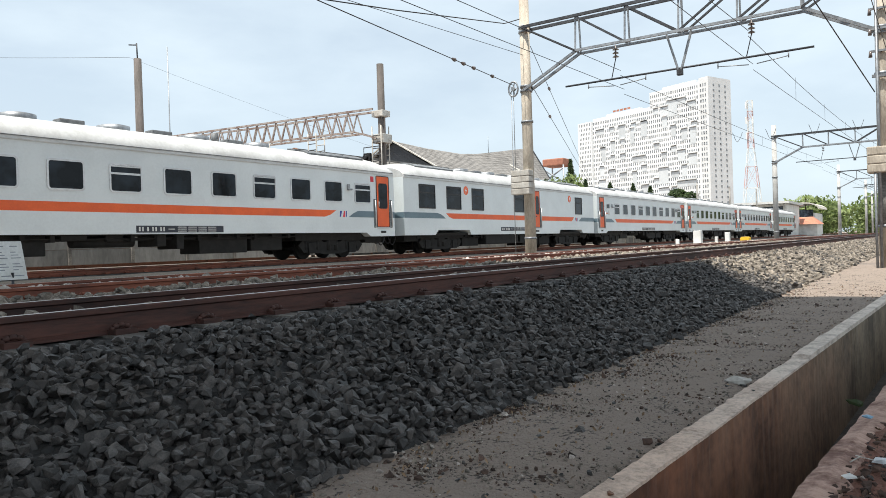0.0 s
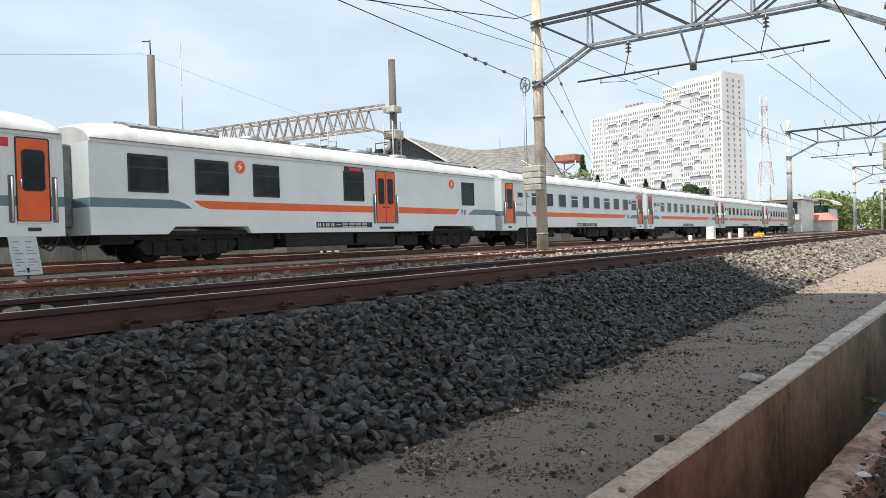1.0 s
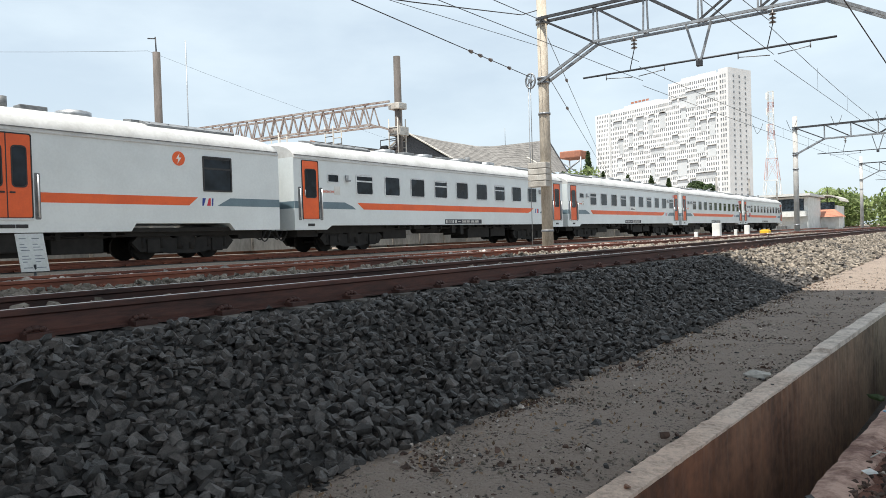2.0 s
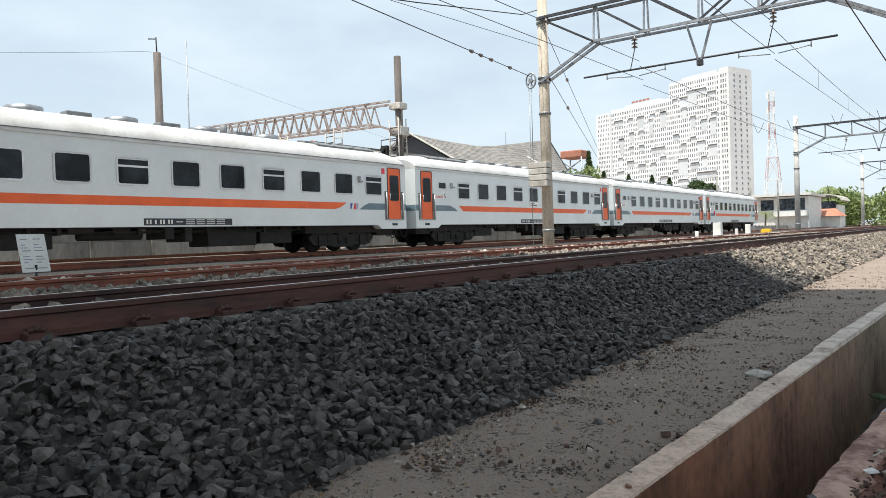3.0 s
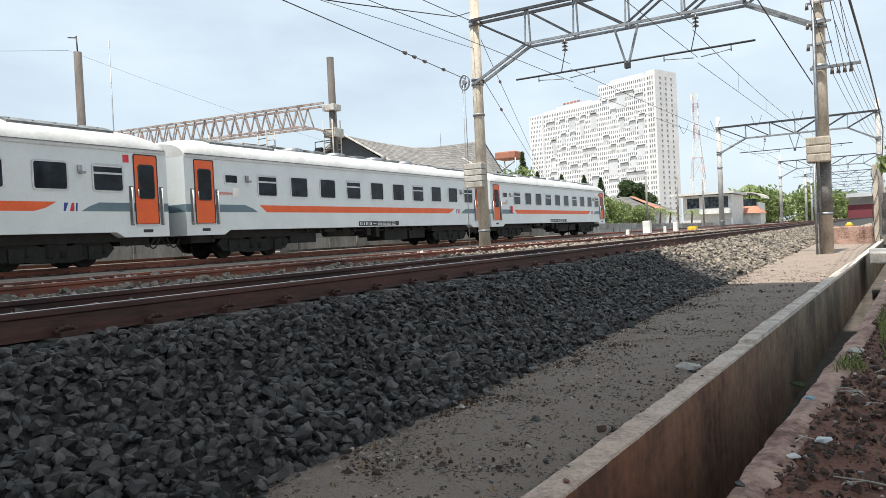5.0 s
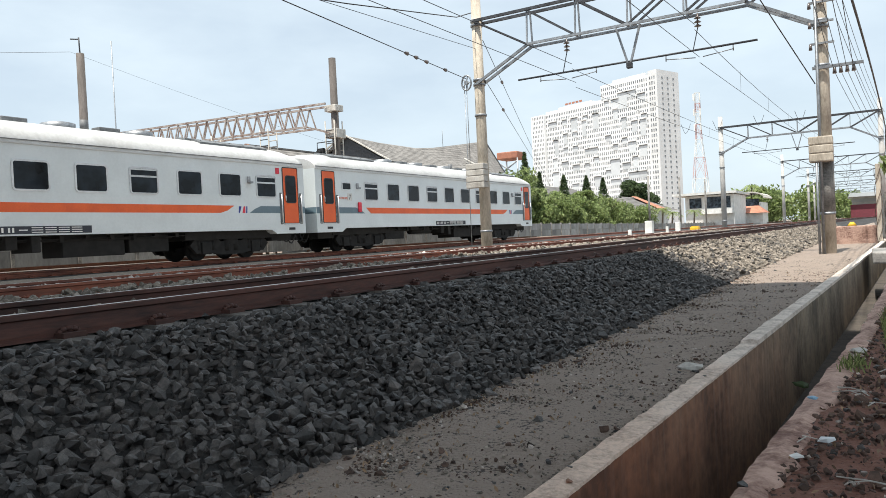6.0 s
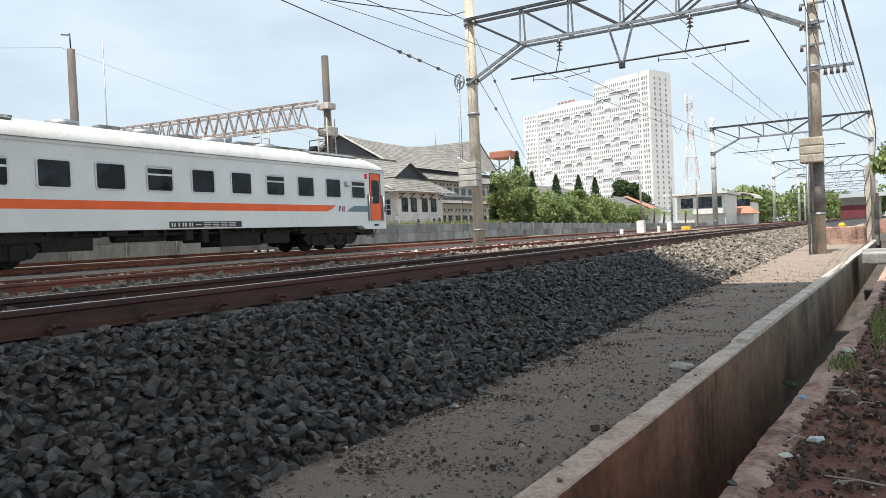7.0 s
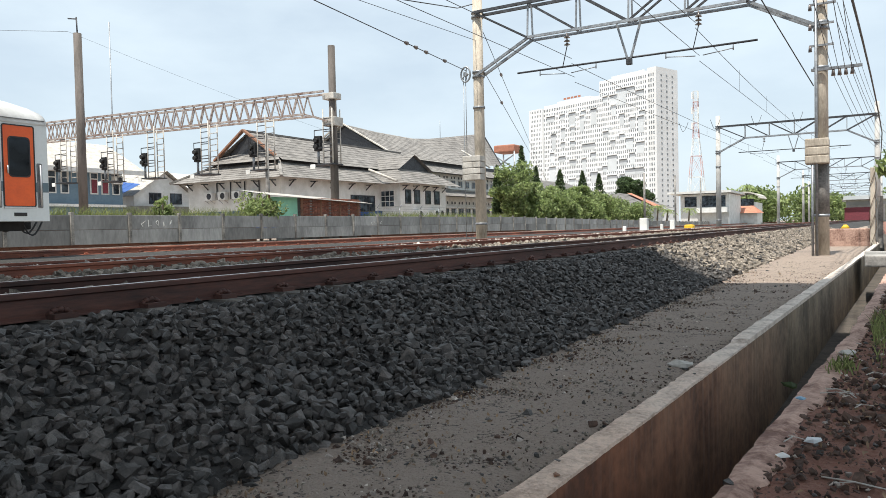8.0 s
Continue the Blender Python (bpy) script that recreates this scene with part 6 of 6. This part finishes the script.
def far_corner():
    """Where the path ends: a low rendered block, a post wound with ivy, a block wall, a slab over the drain."""
    k = thing("low_block", "low orange-stained rendered kerb block at the end of the path", "kerb", kind="structure")
    part("block", boxed(-1.1, 0.2, 28.0, 28.35, -0.1, 0.6, bevel=0.04), M_KERB, k)
    p = thing("old_post", "weathered concrete post wound with dry vines", "post", pose(0.27, 27.4, 0))
    part("shaft", boxed(-0.07, 0.07, -0.07, 0.07, 0, 2.6, bevel=0.02), M_POLE, p)
    bm = bmesh.new()
    for k in range(3):
        tube_path(bm, [(0.105 * math.cos(q * 0.25 + k * 2), 0.105 * math.sin(q * 0.25 + k * 2), 0.08 * q) for q in range(32)], 0.01, 5)
    part("vine", bm, M_BARK, p)
    w = thing("block_wall", "grey concrete block wall beside the path", "wall", kind="structure")
    part("core", boxed(0.46, 0.6, 14.8, 40, -0.1, 1.7), M_CONCRETE, w, m=pose(0, 14.2, 0))
    blk = finish("concrete_block", boxed(-0.02, 0.03, -0.195, 0.195, 0, 0.185), M_CONCRETE)
    for r in range(8):
        for q in range(12):
            part("concrete_block", blk, None, w, m=pose(0.47, 29.25 + q * 0.4 + (0.2 if r % 2 else 0), 0.1 + r * 0.195, 0, 0, 180))
    s = thing("drain_slab", "thick concrete slab bridging the drain", "slab")
    part("slab", boxed(0.02, 1.6, 16.3, 18.6, -0.02, 0.2, bevel=0.03), M_CONCRETE, s)
    part("leg", boxed(0.75, 0.95, 16.5, 18.4, -0.7, 0.0), M_CONCRETE, s)
    rng = np.random.default_rng(30)
    pts = crown_points(rng, 3000, 2.4, 2.0, 16) + np.array([1.7, 28.6, 2.6])
    t = thing("bush", "bright green bush over the block wall", "bush")
    part("leaves", leaf_mesh("leaves", pts, 0.12, M_LEAF, 31), None, t)
    bm = bmesh.new()
    rod(bm, (1.7, 28.6, 0), (1.7, 28.6, 2.4), 0.07, 7, 0.04)
    part("stem", bm, M_BARK, t)
    y = thing("yellow_cone", "small rounded yellow marker by the rails", "marker", pose(-0.6, 32, 0.35))
    bm = bmesh.new()
    rod(bm, (0, 0, 0), (0, 0, 0.18), 0.24, 14, 0.2)
    rod(bm, (0, 0, 0.18), (0, 0, 0.36), 0.2, 14, 0.06)
    part("dome", bm, M_YELLOW, y)


far_corner()


# ---- loose stones ----
def stone_shapes(n, seed):
    """Angular broken stones: hulls of a few random points, blocky rather than flat."""
    rng, out = np.random.default_rng(seed), []
    for _ in range(n):
        bm = bmesh.new()
        q = rng.normal(size=(14, 3))
        q /= np.abs(q).max(axis=1, keepdims=True) * rng.uniform(0.95, 1.3, (14, 1))
        q *= np.array([rng.uniform(0.95, 1.25), rng.uniform(0.75, 0.95), rng.uniform(0.5, 0.8)])
        for p in q:
            bm.verts.new(p)
        bmesh.ops.convex_hull(bm, input=bm.verts)
        for v in [v for v in bm.verts if not v.link_faces]:
            bm.verts.remove(v)
        bm.verts.index_update()
        out.append((np.array([v.co[:] for v in bm.verts]), [[v.index for v in f.verts] for f in bm.faces]))
        bm.free()
    return out


SHAPES = stone_shapes(22, 2)


def scatter(name, pts, size, material, label, seed, category="ballast stones", spread=0.22):
    """Stones of many shapes and turns at the given points, in one mesh."""
    rng = np.random.default_rng(seed)
    vs, fs, base = [], [], 0
    for p in pts:
        sv, sf = SHAPES[rng.integers(len(SHAPES))]
        e = Euler((rng.normal(0, 0.5), rng.normal(0, 0.5), rng.uniform(0, math.tau)))
        m = np.array(e.to_matrix()) * size * rng.lognormal(0, spread)
        vs.append(sv @ m.T + p)
        fs += [[base + i for i in f] for f in sf]
        base += len(sv)
    me = bpy.data.meshes.new(name)
    me.from_pydata(np.concatenate(vs).tolist(), [], fs)
    me.materials.append(material)
    return tagged(new(name, me), label, category, kind="stuff")


def bank_z(x):
    return float(np.interp(x, (-3.5, -3.3, -2.7, -2.05, -1.9), (0.44, 0.40, 0.18, 0.01, -0.03)))


def bank_points(rng, y0, y1, step, lift=0.026):
    """One uneven layer of stones over the shoulder, with loose ones on top."""
    ys, xs = np.meshgrid(np.arange(y0, y1, step), np.arange(-3.6, -1.85, step))
    pts = np.stack([xs.ravel(), ys.ravel()], 1) + rng.uniform(-0.6, 0.6, (xs.size, 2)) * step
    loose = pts[rng.uniform(size=len(pts)) < 0.35] + rng.uniform(-0.5, 0.5, 2) * step
    out = []
    for q, up in ((pts, -0.004), (loose, 0.45 * step)):
        for x, y in q:
            edge = -2.03 + 0.1 * noise.noise(Vector((y * 0.9, 1, 1))) + 0.06 * noise.noise(Vector((y * 4.0, 1, 9))) + abs(rng.normal(0, 0.03))
            if x < edge:
                out.append((x + drift(y), y, bank_z(x) + up + rng.uniform(-lift, lift) + 0.02 * noise.noise(Vector((x * 3, y * 3, 2)))))
    return np.array(out)


rs = np.random.default_rng(77)
DARK_STONES = "dark grey angular crushed stones piled on the ballast shoulder"
scatter("ballast_stones", bank_points(rs, -1.5, 6.0, 0.04), 0.0285, M_STONE, DARK_STONES, 1)
scatter("ballast_stones", bank_points(rs, 6.0, 13.0, 0.042), 0.029, M_STONE, DARK_STONES, 2)
# Past the deck's shade edge stones turn tan: sunlight and dust in the colour.
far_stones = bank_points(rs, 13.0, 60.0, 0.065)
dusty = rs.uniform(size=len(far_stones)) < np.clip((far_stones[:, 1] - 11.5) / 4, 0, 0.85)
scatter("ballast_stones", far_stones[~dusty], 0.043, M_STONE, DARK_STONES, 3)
scatter("ballast_stones", far_stones[dusty], 0.043, M_STONE_TAN, "dusty tan stones, toned for sun, on the ballast shoulder", 4)


def crib_points(rng, n, x0, x1, y0, y1, z0, z1):
    y = y0 + (y1 - y0) * rng.uniform(size=n) ** 1.4
    x = rng.uniform(x0, x1, n) + 0.012 * np.maximum(y, 0)
    return np.stack([x, y, rng.uniform(z0, z1, n)], 1)


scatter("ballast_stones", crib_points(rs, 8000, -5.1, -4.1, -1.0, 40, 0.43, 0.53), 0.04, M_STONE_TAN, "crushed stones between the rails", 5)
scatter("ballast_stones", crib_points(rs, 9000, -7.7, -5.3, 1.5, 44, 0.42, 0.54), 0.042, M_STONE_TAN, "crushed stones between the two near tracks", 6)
scatter("ballast_stones", crib_points(rs, 7500, -8.8, -7.9, 2.0, 46, 0.43, 0.57), 0.045, M_STONE_DUSTY, "crushed stones between the rails", 7)
scatter("ballast_stones", crib_points(rs, 6000, -10.9, -8.9, 2.5, 48, 0.36, 0.48), 0.045, M_STONE_DUSTY, "pale dusty stones beside the second track", 8)


scatter("ballast_stones", crib_points(rs, 12000, -18.0, -10.9, 4.0, 44, 0.1, 0.24), 0.05, M_STONE_DUSTY, "pale dusty stones on the strip between the tracks", 13)


def single_stones():
    """The stones nearest the eye, each on its own."""
    b = thing("ballast_heap", "single dark crushed stones on the ballast shoulder", "ballast", kind="structure")
    rng = np.random.default_rng(5)
    meshes = []
    for k, (sv, sf) in enumerate(SHAPES):
        me = bpy.data.meshes.new("stone")
        me.from_pydata((sv * 0.03).tolist(), [], sf)
        me.materials.append(M_STONE_PIECE)
        meshes.append(me)
    heap = bank_points(rng, 0.9, 3.6, 0.05)
    for p in heap[rng.choice(len(heap), 300, replace=False)]:
        m = pose(p[0], p[1], p[2] + 0.03, *np.degrees(rng.normal(0, 0.5, 2)), rng.uniform(0, 360))
        part("stone", meshes[rng.integers(len(meshes))], None, b, m=m)


single_stones()


def path_points(rng, n, y0, y1):
    out = []
    for _ in range(n):
        y = y0 + (y1 - y0) * rng.uniform() ** 1.5
        w = wall_x(y)
        x = rng.uniform(-2.0, w - 0.03)
        if rng.uniform() < 0.4:
            x = -1.95 + abs(rng.normal(0, 0.18))
        out.append((min(x, w - 0.03), y, 0.0))
    return np.array(out)


scatter("path_pebbles", path_points(rs, 9000, 0.9, 18), 0.0042, M_STONE_TAN, "small pebbles strewn on the sandy path", 9, "pebbles", 0.5)
scatter("path_stones", path_points(rs, 900, 1.0, 18), 0.007, M_STONE, "a few dark stones strewn on the sandy path", 10, "pebbles", 0.55)


def crumb_points(rng, n):
    """Crumbs gathered in loose patches on the path."""
    pts = path_points(rng, 4 * n, 0.9, 14)
    keep = [noise.noise(Vector((p[0] * 3.0, p[1] * 3.0, 4))) + 0.5 * noise.noise(Vector((p[0] * 9, p[1] * 9, 8))) + rng.normal(0, 0.15) > 0.1 for p in pts]
    return pts[np.array(keep)][:n]


scatter("path_crumbs", crumb_points(rs, 5200), 0.0045, M_SOIL_CLOD, "dark earth crumbs in patches on the sandy path", 15, "soil", 0.6)
scatter("path_grit", crumb_points(rs, 1500), 0.006, M_STONE_DUSTY, "pale grit scattered on the sandy path", 16, "pebbles", 0.5)


def soil_points(rng, n):
    out = []
    for _ in range(n):
        y = -1.0 + 14 * rng.uniform() ** 1.2
        x = ledge_x(y) + 0.1 + abs(rng.normal(0, 0.55))
        out.append((x, y, -0.015))
    return np.array(out)


scatter("soil_clods", soil_points(rs, 5200), 0.009, M_SOIL_CLOD, "crumbled clods on the red soil", 11, "soil", 0.6)
scatter("rubble", soil_points(rs, 520), 0.008, M_STONE_DUSTY, "pale rubble pieces on the red soil", 12, "rubble", 0.55)
scatter("rubble", soil_points(rs, 260), 0.012, M_STONE, "dark rubble pieces on the red soil", 14, "rubble", 0.4)


def litter():
    rng = np.random.default_rng(8)
    for k in range(60):
        p = soil_points(rng, 1)[0]
        t = thing("dry_twig", "thin pale dry twig lying on the soil", "twig", pose(p[0], p[1], 0.0, 0, 0, rng.uniform(0, 360)), group="twigs on the soil")
        bm = bmesh.new()
        l = rng.uniform(0.03, 0.11)
        tube_path(bm, [(-l, 0, 0.006), (0, 0.02, 0.02), (l, -0.01, 0.008)], 0.003, 5)
        rod(bm, (0, 0.02, 0.02), (l * 0.5, 0.07, 0.02), 0.002, 4)
        part("stem", bm, M_CONC_LIGHT, t)
    for x, y, z, s, material, label in ((-0.28, 4.05, 0.02, 0.024, M_LITTERBLUE, "crumpled pale blue plastic scrap"), (-0.28, 3.06, 0.012, 0.03, M_WHITE, "small white plastic shard"),
                                        (-0.18, 3.32, 0.012, 0.035, M_TOWER_GREY, "grey crumpled plastic scrap"), (-0.41, 5.09, -0.13, 0.055, M_LEAF_DARK, "dark green plastic bag caught in the drain"),
                                        (-1.02, 4.72, 0.02, 0.075, M_CONC_LIGHT, "pale broken stone slab by the wall"), (-0.41, 2.64, 0.02, 0.03, M_STONE_PIECE, "dark stone on the drain edge"),
                                        (-0.1, 5.56, 0.02, 0.07, M_CONC_LIGHT, "flat pale rock on the soil"), (-0.98, 2.47, 0.06, 0.012, M_STONE_PIECE, "small dark stone on the wall top"),
                                        (-0.93, 2.33, 0.06, 0.02, M_WOOD, "flat brown chip on the wall top"), (-0.84, 4.25, 0.06, 0.012, M_STONE_PIECE, "small dark stone on the wall top")):
        t = thing("litter_scrap", label, "litter", pose(x, y, z, 0, 0, rng.uniform(0, 360)), group="litter")
        sv, sf = SHAPES[int(rng.integers(22))]
        me = bpy.data.meshes.new("scrap")
        me.from_pydata((sv * s * np.array([1, 0.8, 0.5])).tolist(), [], sf)
        me.materials.append(material)
        part("scrap", me, None, t)


litter()


def fallen_leaves(name, pts, size, seed, label):
    ob = new(name, leaf_mesh(name, pts + np.array([0, 0, 0.012]), size, M_DRYLEAF, seed, 0.1))
    return tagged(ob, label, "leaves", kind="stuff")


fallen_leaves("dry_leaves", soil_points(rs, 1500), 0.014, 60, "brown dry leaf scraps on the red soil")
fallen_leaves("dry_leaves", path_points(rs, 1400, 0.9, 14), 0.012, 61, "brown dry leaf scraps on the sandy path")
blades("weeds", 260, lambda r: (0.06 + abs(r.normal(0, 0.1)), 6.7 + r.normal(0, 0.5), 0.0), 0.13, M_GRASS, "green weeds on the soil bank", 40, 0.004)
blades("weeds", 420, lambda r: (0.35 + abs(r.normal(0, 0.3)), 8.4 + r.normal(0, 1.0), 0.0), 0.24, M_GRASS, "green weeds on the soil bank", 41, 0.005)
blades("weeds", 90, lambda r: (-0.12 + r.normal(0, 0.04), 5.12 + r.normal(0, 0.12), 0.0), 0.07, M_GRASS, "green weeds on the soil bank", 42, 0.006)


# ---- what moves ----
def motions():
    """The train runs towards and past the eye; its wheels roll on the far track."""
    times = [k * 0.5 for k in range(17)]
    frames = [k / 30 for k in range(241)]
    for i, car in enumerate(train):
        off = (i - 0.5) * PITCH
        walk(car, [(t, pose(FAR_X, junction(t) + off, FAR_Z)) for t in times])
        for b in car.children:
            for ws in b.children:
                if ws.name.startswith("wheelset"):
                    y = ws.matrix_basis.translation.y
                    walk(ws, [(t, pose(0, y, 0.39, math.degrees((23.92 - junction(t)) / 0.39) % 360, 0, 0)) for t in frames])


motions()
